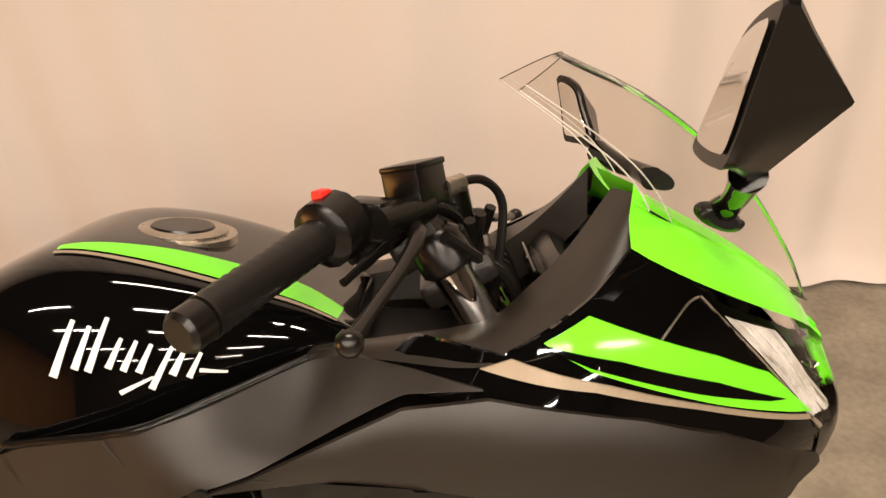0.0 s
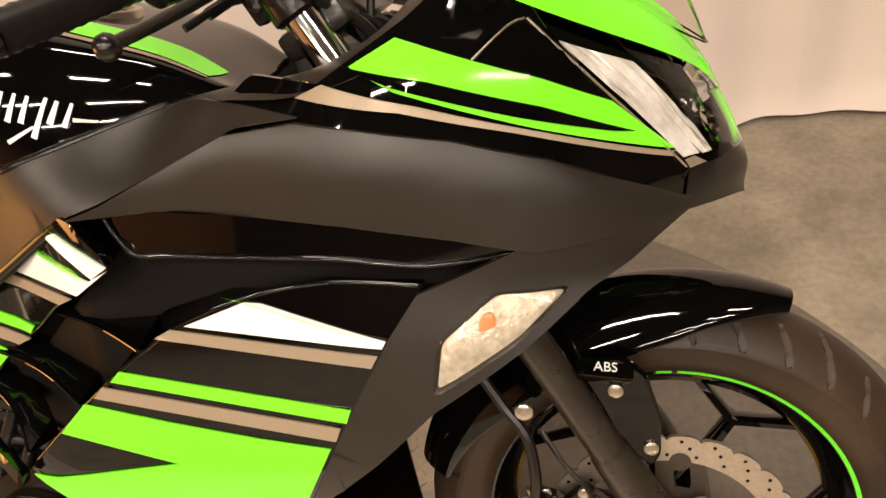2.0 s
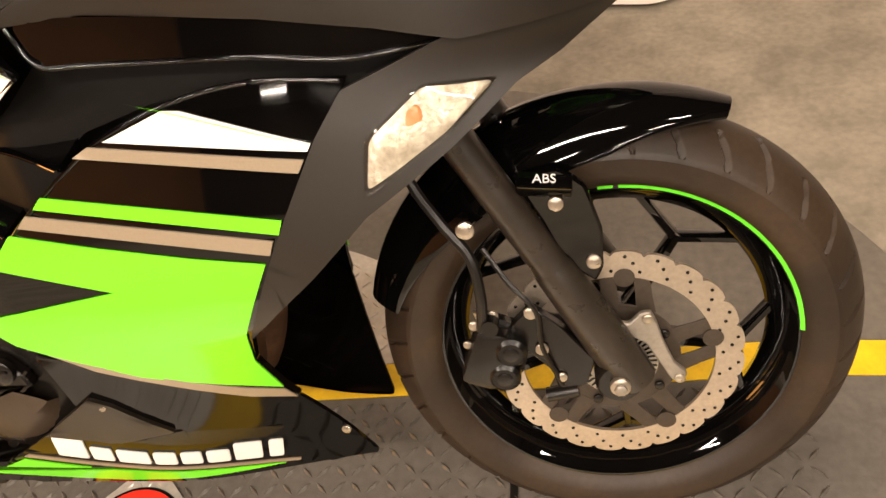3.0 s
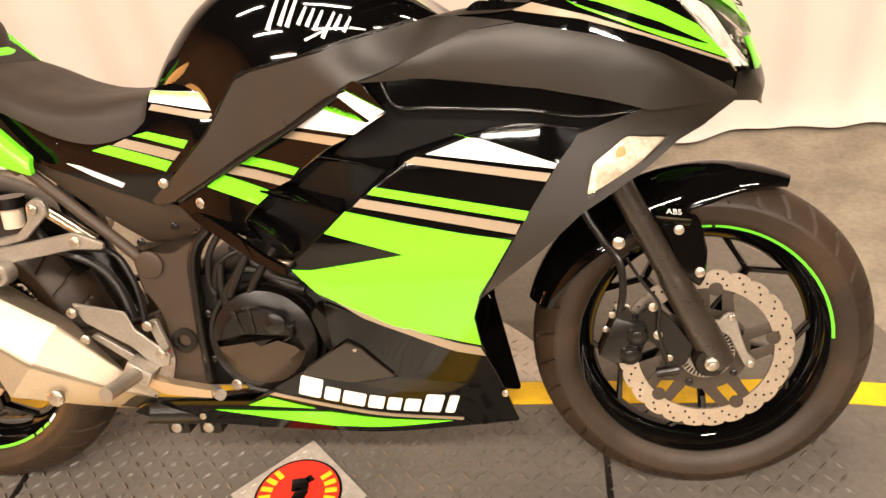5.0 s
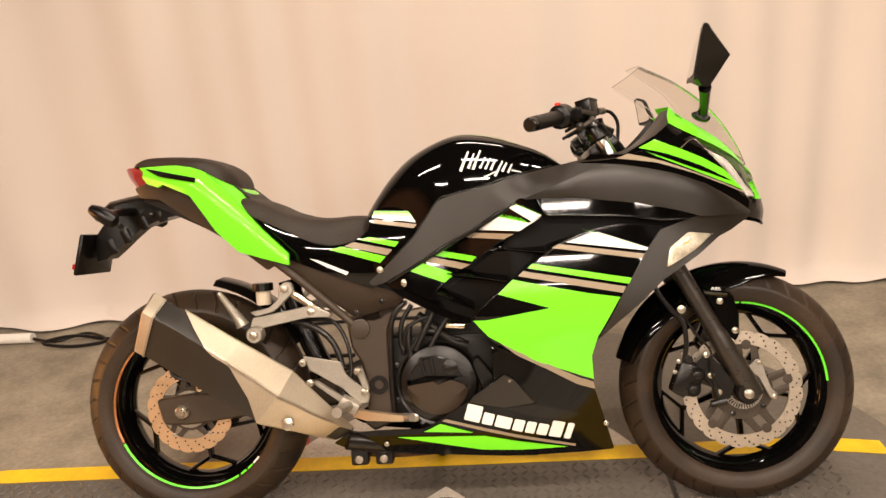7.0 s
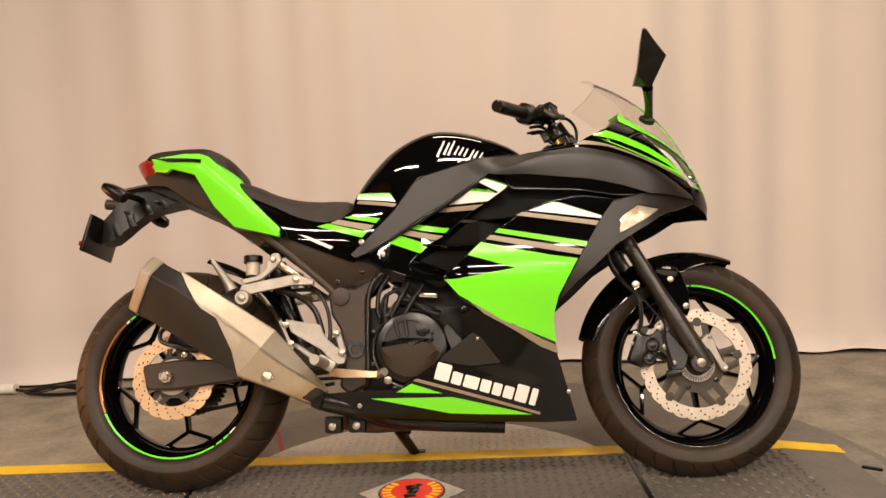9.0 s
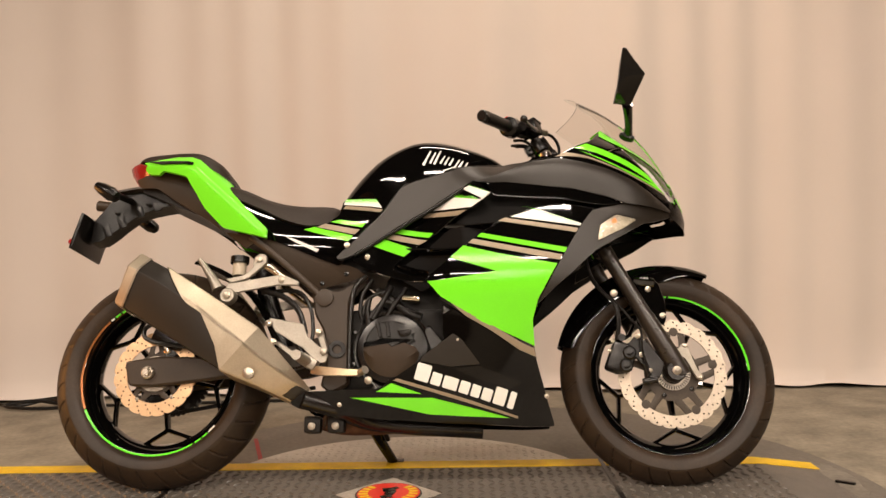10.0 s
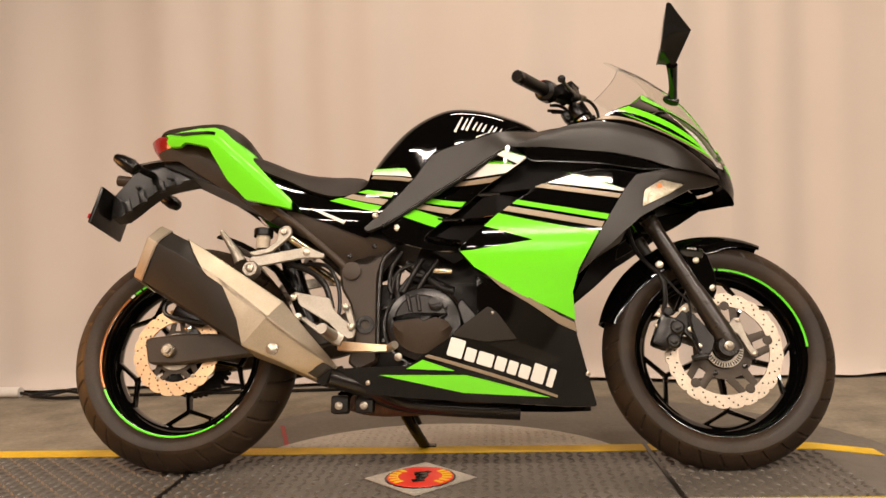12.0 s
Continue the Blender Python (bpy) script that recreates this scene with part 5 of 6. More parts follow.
for side in (-1, 1):
    for pts in (((1.262, 0.882), (1.290, 0.902), (1.303, 0.905)), ((1.305, 0.905), (1.358, 0.846), (1.395, 0.803), (1.430, 0.760))):
        part("housing_line", tube([(x, side * (half_width(x, z) + 0.0045), z) for x, z in pts], 0.0011, 6, 6), STEEL, hl, "thin bright edge line")
part("green_nose_tip", tube([(1.470, 0, 0.800), (1.484, 0, 0.77), (1.492, 0, 0.745)], 0.004, 10), GREEN, bike, "lime green nose strip")
# windscreen
rings = []
WS = ((1.464, 0.846, 1.271, 0.972, 0.111), (1.440, 0.905, 1.262, 0.990, 0.114), (1.385, 0.988, 1.240, 1.017, 0.117), (1.300, 1.062, 1.200, 1.050, 0.116), (1.212, 1.110, 1.159, 1.082, 0.112))
for j in range(25):
    t = j / 24 * 4
    v = [curve(t, (0, 1, 2, 3, 4), [w[k] for w in WS]) for k in range(5)]
    rings.append([(v[0] + (v[2] - v[0]) * q * q, v[4] * q, v[1] + (v[3] - v[1]) * q * q) for q in [-1 + 2 * k / 24 for k in range(25)]])
bm = loft(rings, cap=False, closed=False)
screen = part("windscreen", bm, SCREEN, bike, "clear smoked windscreen", angle=70)
screen.visible_shadow = False
# bright lines along the screen's sides, drawn as thin pale tubes
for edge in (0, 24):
    part("screen_edge", tube([r[edge] for r in rings[::3]], 0.0009, 6, 2), SHEET_EDGE, screen, "edge of the screen, its bright line put into a pale colour")
    part("screen_edge_line", tube([Vector(r[edge]).lerp(Vector(r[1 if edge == 0 else 23]), 0.7) + Vector((0, 0, 0.001)) for r in rings[::3]], 0.0007, 6, 2), SHEET_EDGE, screen, "second bright line beside the edge, put into a pale colour")
part("screen_edge", tube(rings[-1][::4], 0.0006, 6, 2), CARRIER, screen)
part("screen_edge", tube(rings[0][::4], 0.0010, 6, 2), DARK, screen)

# inner cowl beside the instruments
for side in (-1, 1):
    stations = (((1.264, 0.128, 0.948), (1.262, 0.100, 0.982), (1.248, 0.060, 0.985), (1.246, 0.055, 0.93)),
                ((1.220, 0.176, 0.913), (1.218, 0.140, 0.934), (1.205, 0.080, 0.936), (1.203, 0.075, 0.88)),
                ((1.181, 0.207, 0.884), (1.178, 0.160, 0.905), (1.166, 0.092, 0.903), (1.165, 0.088, 0.85)),
                ((1.107, 0.196, 0.868), (1.110, 0.160, 0.882), (1.122, 0.105, 0.876), (1.122, 0.10, 0.83)),
                ((1.030, 0.164, 0.866), (1.032, 0.146, 0.874), (1.040, 0.112, 0.868), (1.04, 0.108, 0.83)),
                ((0.960, 0.122, 0.858), (0.963, 0.115, 0.862), (0.968, 0.104, 0.860), (0.97, 0.10, 0.83)))
    cols = [spline([Vector((p[0], side * p[1], p[2])) for p in col], 5) for col in zip(*stations)]
    part("inner_cowl", loft([spline([c[k] for c in cols[:3]], 5) + [cols[3][k]] for k in range(len(cols[0]))], cap=False, closed=False), MATTE, bike, "matte black inner cowl", angle=50)
dash = part("instrument_panel", block((1.215, 0, 0.880), (0.045, 0.16, 0.075), 0.012, (0, -50, 0)), DARK, bike, "dark instrument panel")
part("dial_glass", block((1.193, 0.0, 0.890), (0.006, 0.12, 0.05), 0.003, (0, -50, 0)), GLOSS, dash)

# --- mirrors ---
for side in (-1, 1):
    stem = part("mirror_stem", tube([(1.338, side * 0.104, 0.968), (1.336, side * 0.132, 0.982), (1.330, side * 0.165, 0.998), (1.322, side * 0.200, 1.016)] if side < 0 else [(1.330, 0.104, 0.962), (1.322, 0.140, 0.966), (1.306, 0.180, 0.970), (1.290, 0.222, 0.980)], [0.014, 0.011, 0.012, 0.015], 14, 5), GLOSS, bike, "gloss black mirror stem")
    part("stem_base", loft([[(1.334 + rx * math.cos(a), side * (0.106 + dy), 0.962 + rz * math.sin(a) - 0.35 * rx * math.cos(a)) for a in [2 * math.pi * k / 20 for k in range(20)]] for rx, rz, dy in ((0.021, 0.012, -0.006), (0.020, 0.011, 0.006), (0.014, 0.008, 0.011))]), DARK, stem)
    for bxo in (-0.016, 0.016):
        bolt(1.334 + bxo, side * 0.114, 0.962 - 0.3 * bxo, 0.004, stem, DARK, side)
    # outline of the glass from its outer top corner round, and the housing's blunt apex ahead of it
    rim = spline([Vector(q) for q in ((1.299, -0.298, 1.141), (1.300, -0.268, 1.136), (1.299, -0.234, 1.120), (1.294, -0.206, 1.085), (1.291, -0.182, 1.056), (1.288, -0.170, 1.037), (1.286, -0.192, 1.030), (1.284, -0.235, 1.029), (1.285, -0.256, 1.036), (1.292, -0.280, 1.090), (1.297, -0.303, 1.136))], 4)
    apex, mid_p = Vector((1.362, -0.272, 1.072)), Vector((1.292, -0.235, 1.080))
    flip = Matrix.Diagonal((1, -side, 1))
    rows_m = []
    for k_, dx in ((0.03, -0.001), (0.0, 0.004), (0.03, 0.010), (0.30, 0.006), (0.62, 0.003), (0.88, 0.001), (0.975, 0.0)):
        rows_m.append([flip @ (q.lerp(apex.lerp(Vector((1.328, -0.196, 1.008)), smooth01((1.062 - q.z) / 0.034)), k_) + Vector((dx, 0, 0))) for q in rim])
    mir = part("mirror_housing", loft(rows_m), DARK, stem, "black plastic mirror housing", angle=30)
    glass = bmesh.new()
    glass.faces.new([glass.verts.new(flip @ (mid_p + (q - mid_p) * 0.80 + Vector((-0.0012, 0, 0)))) for q in rim])
    mg = part("mirror_glass", glass, CHROME, stem, "mirror glass", flat=True)
    if side > 0:
        # the far mirror is knocked back and down
        for ob in (mir, mg):
            ob.matrix_local = pose(1.262, 0.245, 1.030, rz=20) @ Matrix.Scale(0.75, 4) @ Matrix.Translation((-1.292, -0.235, -1.080))

# --- handlebars ---
for side in (-1, 1):
    s = -side
    E0, E1 = Vector((0.912, side * 0.302, 0.946)), Vector((1.010, side * 0.130, 0.984))
    at = lambda t: tuple(E0 + (E1 - E0) * t)
    bar = part("handlebar", tube([at(0.05), at(0.9), (1.050, side * 0.095, 0.976)], 0.012, 14, 3), SATIN, bike)
    grip_rings = [at(0.12 + 0.65 * k / 24) for k in range(25)]
    part("grip", tube(grip_rings, [0.0175 - 0.0012 * (k % 2) for k in range(25)], 16, 1), HOSE, bar, "ribbed black rubber grip")
    part("bar_end", tube([at(0.0), at(0.02), at(0.11), at(0.12)], [0.013, 0.0165, 0.0165, 0.014], 16, 1), SATIN, bar, "black bar-end weight")
    part("switch_housing", tube([at(0.77), at(0.80), at(0.94), at(0.97)], [0.021, 0.029, 0.030, 0.022], 16, 1), DARK, bar, "black switch housing")
    part("lever_perch", block(tuple(E0 + (E1 - E0) * 0.97 + Vector((0.02, 0, 0.0))), (0.045, 0.03, 0.035), 0.006, (0, 0, side * 30)), DARK, bar)
    part("lever", tube([(1.062, side * 0.122, 0.972), (1.068, side * 0.152, 0.970), (1.056, side * 0.195, 0.956), (1.038, side * 0.250, 0.943), (1.025, side * 0.294, 0.935)], [0.008, 0.0075, 0.006, 0.0055, 0.0055], 10, 5), SATIN, bar, "black hand lever")
    bm = bmesh.new()
    bmesh.ops.create_icosphere(bm, subdivisions=2, radius=0.0105, matrix=Matrix.Translation((1.024, side * 0.299, 0.934)))
    part("lever_ball", bm, SATIN, bar)
    if side < 0:
        part("stop_switch", block(tuple(Vector(at(0.86)) + Vector((-0.006, 0.004, 0.029))), (0.012, 0.015, 0.010), 0.003, (0, 0, -30)), RED_BTN, bar, "red engine stop switch")
        res = part("brake_reservoir", block((1.066, -0.092, 1.001), (0.040, 0.046, 0.038), 0.004, (0, -9, -32)), DARK, bar, "black brake fluid reservoir")
        part("reservoir_lid", block((1.064, -0.092, 1.020), (0.041, 0.047, 0.006), 0.002, (0, -9, -32)), DARK, bar, "black reservoir lid")
        part("master_cylinder", tube([(1.034, -0.157, 0.983), (1.074, -0.100, 0.984)], 0.014, 12, 1), DARK, bar)
        part("banjo_bolt", tube([(1.092, -0.080, 0.996), (1.108, -0.066, 0.998)], 0.009, 12, 1), STEEL, bar)
        part("brake_line", tube([(1.104, -0.066, 0.998), (1.128, -0.045, 0.996), (1.146, -0.03, 0.975), (1.146, -0.03, 0.938), (1.13, -0.04, 0.84)], 0.0045, 8), HOSE, bar)
    if side > 0:
        # the bars are turned, which swings the far end forwards
        bar.matrix_local = pose(1.07, 0.05, -0.045, rz=-38) @ Matrix.Translation((-1.07, -0.05, 0))
for k in range(5):
    y = -0.09 + 0.03 * k
    part("wiring_loom", tube([(1.09 + 0.012 * k, y - 0.03, 0.96), (1.12, y, 0.93 - 0.01 * k), (1.15, y + 0.02, 0.90), (1.17, y + 0.03, 0.84)], 0.006, 7), HOSE, bike)
for y0, lift, r, back in ((-0.125, 0.968, 0.0055, 0.0), (-0.115, 0.958, 0.0045, 0.012), (-0.105, 0.974, 0.0050, -0.008), (-0.098, 0.948, 0.0060, 0.006), (-0.120, 0.940, 0.0040, 0.020)):
    part("control_cable", tube([(1.020 - back, y0 - 0.02, lift - 0.012), (1.052 - back, y0 + 0.02, lift + 0.004), (1.084 - back, y0 + 0.055, lift - 0.004), (1.112, y0 + 0.085, lift - 0.035), (1.135, y0 + 0.095, 0.88)], r, 8), HOSE, bike, "black control cable")
for side in (-1, 1):
    cl = lambda d: (FX + 0.014 + FDX * d, side * 0.093, FZ + FDZ * d)
    clamp = part("fork_clamp", tube([cl(0.716), cl(0.720), cl(0.748), cl(0.756)], [0.022, 0.0262, 0.0262, 0.020], 22, 1), DARK, bike, "black fork clamp")
    part("clamp_cap", tube([cl(0.755), cl(0.766)], [0.017, 0.0145], 6, 1), SATIN, clamp)
    part("clamp_ear", block((cl(0.735)[0] - 0.030, side * 0.086, cl(0.735)[2] - 0.004), (0.026, 0.022, 0.030), 0.005, (0, -27, 0)), DARK, clamp)
    bolt(cl(0.735)[0] - 0.032, side * 0.097, cl(0.735)[2] - 0.004, 0.006, clamp, SATIN, side)
part("throttle_box", block((1.088, 0.005, 0.962), (0.045, 0.050, 0.034), 0.009, (0, 30, -18)), DARK, bike, "black cable junction box")
part("top_nut", tube([(1.078, 0.0, 0.965), (1.070, 0.0, 0.982)], 0.016, 6, 1), SATIN, bike)
part("ignition_lock", tube([(1.105, 0, 0.93), (1.095, 0, 0.985)], 0.02, 14, 1), DARK, bike)

# --- seat and tail ---
def seat_rings(xs, tops, lows, ws, n=17, sq=0.55):
    out = []
    for x, t, l, w in zip(xs, tops, lows, ws):
        ring = []
        for k in range(n):
            a = math.pi * k / (n - 1)
            ca, sa = math.cos(a), math.sin(a)
            ring.append((x, -math.copysign(abs(ca) ** sq, ca) * w, l + (t - l) * abs(sa) ** 0.5))
        out.append(ring)
    return out


def dense(xs, lists, n):
    X = [xs[0] + (xs[-1] - xs[0]) * i / n for i in range(n + 1)]
    return [X] + [[curve(x, xs, l) for x in X] for l in lists]


sx = (0.168, 0.176, 0.20, 0.25, 0.30, 0.36, 0.42, 0.47, 0.505, 0.522)
seat = part("rider_seat", loft(seat_rings(*dense(sx, ((0.829, 0.840, 0.841, 0.823, 0.798, 0.781, 0.776, 0.778, 0.772, 0.748), (0.826, 0.818, 0.802, 0.776, 0.752, 0.722, 0.706, 0.713, 0.730, 0.732), (0.080, 0.108, 0.124, 0.130, 0.137, 0.139, 0.134, 0.118, 0.100, 0.080)), 44), sq=0.42)), SEATM, bike, "black vinyl rider seat", angle=60)
px_ = (-0.112, -0.095, -0.07, -0.02, 0.05, 0.10, 0.145, 0.170, 0.182)
part("pillion_seat", loft(seat_rings(*dense(px_, ((0.941, 0.952, 0.960, 0.960, 0.954, 0.946, 0.924, 0.898, 0.862), (0.938, 0.939, 0.938, 0.934, 0.923, 0.911, 0.884, 0.866, 0.852), (0.040, 0.058, 0.066, 0.080, 0.106, 0.116, 0.102, 0.076, 0.046)), 44), sq=0.36)), SEATM, bike, "black vinyl pillion seat", angle=60)
strap = [(0.100 + 0.004 * abs(q), 0.119 * q, 0.908 + 0.0365 * (1 - abs(q) ** 5)) for q in [-1 + k / 10 for k in range(21)]]
part("seat_seam", tube(strap, 0.0022, 6, 1), DARK, bike, "raised seam across the pillion seat")


def tail_w(x, z):
    return curve(x, (-0.14, -0.08, 0.05, 0.17, 0.32, 0.50, 0.60), (0.040, 0.068, 0.092, 0.104, 0.122, 0.130, 0.146)) - 1.6 * (z - curve(x, (-0.1, 0.1, 0.3, 0.5), (0.915, 0.845, 0.71, 0.68))) ** 2


def cowl_w(x, z):
    """Tail cowl: widest along its crease, with a shoulder that leans in to the pillion seat."""
    d = z - curve(x, (-0.09, -0.02, 0.05, 0.10, 0.15, 0.25, 0.32), (0.926, 0.906, 0.886, 0.874, 0.832, 0.740, 0.676))
    w = curve(x, (-0.14, -0.09, -0.05, -0.02, 0.03, 0.08, 0.12, 0.20, 0.32, 0.50), (0.045, 0.066, 0.092, 0.112, 0.143, 0.166, 0.170, 0.166, 0.160, 0.150))
    return w - 0.35 * d - 0.75 * math.hypot(d, 0.016) + 0.012


tcowl = panel("tail_cowl", [(-0.090, 0.937), (-0.020, 0.934), (0.031, 0.931), (0.075, 0.922), (0.108, 0.910), (0.150, 0.871), (0.187, 0.829), (0.253, 0.755), (0.315, 0.692), (0.317, 0.664), (0.187, 0.703), (0.134, 0.758), (0.080, 0.850), (-0.002, 0.884), (-0.020, 0.878), (-0.060, 0.891), (-0.076, 0.908), (-0.070, 0.922)], 0.0, GREEN, "lime green tail cowl with a creased shoulder", surf=cowl_w, step=0.010, r=0.004, lip=0.003, thick=0.012, decals=(("black_sliver", [(-0.066, 0.932), (0.020, 0.911), (0.098, 0.892), (0.099, 0.880), (-0.010, 0.904)], DARK, "dark grab slot"),))
bridge = []
for x, z, w, h in ((0.03, 0.926, 0.090, 0.004), (0.075, 0.918, 0.106, 0.004), (0.108, 0.906, 0.122, 0.008), (0.150, 0.867, 0.130, 0.022), (0.187, 0.825, 0.130, 0.036), (0.215, 0.793, 0.130, 0.036)):
    bridge.append([(x, w * q, z + h * (1 - q ** 4)) for q in [-1 + k / 8 for k in range(17)]])
part("tail_bridge", loft(bridge, cap=False, closed=False), GREEN, bike, "lime green bridge between the seats")
panel("tail_side", [(-0.108, 0.884), (-0.060, 0.896), (0.047, 0.890), (0.135, 0.762), (0.172, 0.705), (0.30, 0.682), (0.245, 0.652), (0.185, 0.700), (0.131, 0.740), (0.026, 0.806), (-0.035, 0.850), (-0.092, 0.858)], -0.002, CAST, "dark brown-black under-tail panel", surf=tail_w, r=0.006)
flank = panel("side_cover", [(0.185, 0.838), (0.225, 0.808), (0.306, 0.752), (0.372, 0.712), (0.421, 0.704), (0.478, 0.712), (0.512, 0.738), (0.520, 0.780), (0.540, 0.792), (0.60, 0.790), (0.668, 0.780), (0.676, 0.750), (0.578, 0.633), (0.510, 0.592), (0.452, 0.616), (0.318, 0.672)], 0.0, GLOSS, "gloss black side cover with green bands", surf=tail_w, decals=(
    ("white_flash", [(0.522, 0.768), (0.528, 0.785), (0.652, 0.776), (0.633, 0.750)], WHITE, "white flash"),
    ("champagne_band", [(0.522, 0.755), (0.528, 0.764), (0.635, 0.745), (0.626, 0.736)], CHAMP, "champagne band"),
    ("green_band", [(0.488, 0.716), (0.514, 0.721), (0.588, 0.705), (0.578, 0.693)], GREEN, "lime green band"),
    ("champagne_band", [(0.449, 0.702), (0.473, 0.711), (0.571, 0.687), (0.557, 0.674)], CHAMP, "champagne band"),
    ("white_scuff", [(0.361, 0.676), (0.385, 0.670), (0.457, 0.637), (0.450, 0.630), (0.404, 0.652)], WHITE, "scuffed white strip"),
    ("green_band", [(0.412, 0.695), (0.442, 0.702), (0.553, 0.671), (0.538, 0.656)], GREEN, "lime green band")))
hatch(flank, 0.530, 0.7845, 0.650, 0.7755, -0.013, 1.0, 26, 0.0030, tail_w, GREEN, 3)
panel("frame_cover", [(0.268, 0.682), (0.318, 0.672), (0.392, 0.648), (0.495, 0.604), (0.560, 0.585), (0.590, 0.560), (0.572, 0.552), (0.522, 0.518), (0.455, 0.518), (0.335, 0.628)], -0.008, CAST, "matte brown-black frame cover", surf=tail_w, r=0.012)
# body core that fills the tail and the flanks from behind
bm = loft([[(-0.09, y, z) for y, z in ((-0.04, 0.85), (0.04, 0.85), (0.045, 0.93), (-0.045, 0.93))], [(0.10, y, z) for y, z in ((-0.075, 0.76), (0.075, 0.76), (0.075, 0.935), (-0.075, 0.935))], [(0.30, y, z) for y, z in ((-0.10, 0.66), (0.10, 0.66), (0.10, 0.76), (-0.10, 0.76))], [(0.52, y, z) for y, z in ((-0.10, 0.58), (0.10, 0.58), (0.09, 0.72), (-0.09, 0.72))], [(0.75, y, z) for y, z in ((-0.11, 0.56), (0.11, 0.56), (0.11, 0.76), (-0.11, 0.76))], [(1.02, y, z) for y, z in ((-0.13, 0.52), (0.13, 0.52), (0.11, 0.82), (-0.11, 0.82))], [(1.20, y, z) for y, z in ((-0.08, 0.62), (0.08, 0.62), (0.12, 0.80), (-0.12, 0.80))]])
part("frame_core", bm, CORE, bike, "dark inner frame")
rings = []
for k in range(17):
    q = -1 + k / 8
    a = abs(q)
    x = -0.152 + 0.092 * a ** 1.25
    hi_z, lo_z = curve(a, (0, 0.58, 0.8, 1), (0.940, 0.938, 0.926, 0.910)), curve(a, (0, 0.4, 0.7, 1), (0.884, 0.884, 0.888, 0.902))
    rings.append([(x, 0.086 * q, hi_z), (x + 0.008, 0.088 * q, 0.6 * hi_z + 0.4 * lo_z), (x + 0.030, 0.084 * q, lo_z), (x + 0.055, 0.076 * q, lo_z + 0.003), (x + 0.050, 0.076 * q, hi_z - 0.003)])
part("tail_light", loft(rings), RED, bike, "red wedge-shaped tail light lens", angle=25)


# licence bracket, rear signals
br = part("tail_bracket", loft([[(x, sy * w, z) for sy, z in ((-1, lo), (1, lo), (1, hi), (-1, hi))] for x, lo, hi, w in ((0.020, 0.812, 0.832, 0.036), (-0.030, 0.804, 0.848, 0.036), (-0.070, 0.794, 0.856, 0.030), (-0.105, 0.782, 0.856, 0.026), (-0.145, 0.752, 0.850, 0.026), (-0.175, 0.728, 0.842, 0.030), (-0.205, 0.705, 0.800, 0.030), (-0.235, 0.700, 0.765, 0.028))]), DARK, bike, "black plastic tail bracket")
part("bracket_lid", loft([[(x, sy * 0.046, z) for sy, z in ((-1, lo), (1, lo), (1, lo + 0.006), (-1, lo + 0.006))] for x, lo in ((-0.03, 0.851), (-0.105, 0.861), (-0.180, 0.848), (-0.195, 0.835))]), CAST, br)
for gx, gz, gl in ((-0.05, 0.808, 0.03), (-0.10, 0.792, 0.035), (-0.15, 0.762, 0.04), (-0.19, 0.735, 0.04)):
    part("bracket_rib", block((gx, -0.028, gz), (0.022, 0.010, gl), 0.003, (0, -20, 0)), DARK, br)
bolt(-0.075, -0.038, 0.815, 0.006, br, SATIN)
bolt(-0.165, -0.032, 0.79, 0.006, br, SATIN)
hold = part("plate_holder", block((-0.252, 0.0, 0.720), (0.010, 0.18, 0.108), 0.003, (0, 14, 0)), DARK, bike, "empty black licence plate holder")
part("holder_film", block((-0.259, 0.0, 0.722), (0.003, 0.165, 0.092), 0.001, (0, 14, 0)), GLOSS, hold)
part("plate_light", tube([(-0.235, -0.01, 0.822), (-0.19, -0.01, 0.815)], 0.016, 14, 1), CAST, bike)
part("rear_reflector", block((-0.270, -0.070, 0.690), (0.008, 0.03, 0.014), 0.002, (0, 14, 0)), RED, bike)
for side in (-1, 1):
    arm = part("rear_signal_arm", tube([(-0.125, side * 0.03, 0.825), (-0.14, side * 0.09, 0.822), (-0.137, side * 0.135, 0.812)], 0.010, 10), DARK, bike)
    cx_, cy_, cz_ = -0.147, side * 0.145, 0.814
    rr = []
    for u, rad in ((-0.044, 0.003), (-0.038, 0.012), (-0.018, 0.018), (0.012, 0.021), (0.032, 0.016), (0.040, 0.005)):
        rr.append([(cx_ + u * 0.86 + rad * 0.5 * math.sin(a), cy_ + rad * 1.1 * math.cos(a), cz_ - u * 0.52 + rad * 0.86 * math.sin(a)) for a in [2 * math.pi * q / 16 for q in range(16)]])
    part("rear_signal", loft(rr), DARK, arm, "small dark rear turn signal")

# --- engine, frame plate, rear sets, stand ---
part("frame_plate", plate([(0.442, 0.524), (0.467, 0.523), (0.522, 0.520), (0.572, 0.557), (0.597, 0.556), (0.560, 0.515), (0.547, 0.49), (0.547, 0.349), (0.548, 0.262), (0.499, 0.240), (0.472, 0.262), (0.488, 0.316), (0.477, 0.409), (0.452, 0.45)], -0.132, 0.05, 0.006, r=0.01), CAST, bike, "dark grey-brown swing arm pivot plate")
part("frame_rim", tube([(0.592, -0.134, 0.556), (0.566, -0.134, 0.530), (0.553, -0.134, 0.49), (0.549, -0.134, 0.40), (0.549, -0.134, 0.28)], 0.0075, 12), SATIN, bike)
part("pivot_cap", puck((0.478, -0.132, 0.497), 0.024, 0.008, n=32), CAST, bike)
piv = part("pivot_boss", lathe([(0, 0.023), (-0.006, 0.023), (-0.006, 0.012), (0.004, 0.010)], (0.516, -0.132, 0.356), 32), SATIN, bike)
for x, z in ((0.471, 0.537), (0.536, 0.562)):
    bolt(x, -0.134, z, 0.007, bike, DARK)
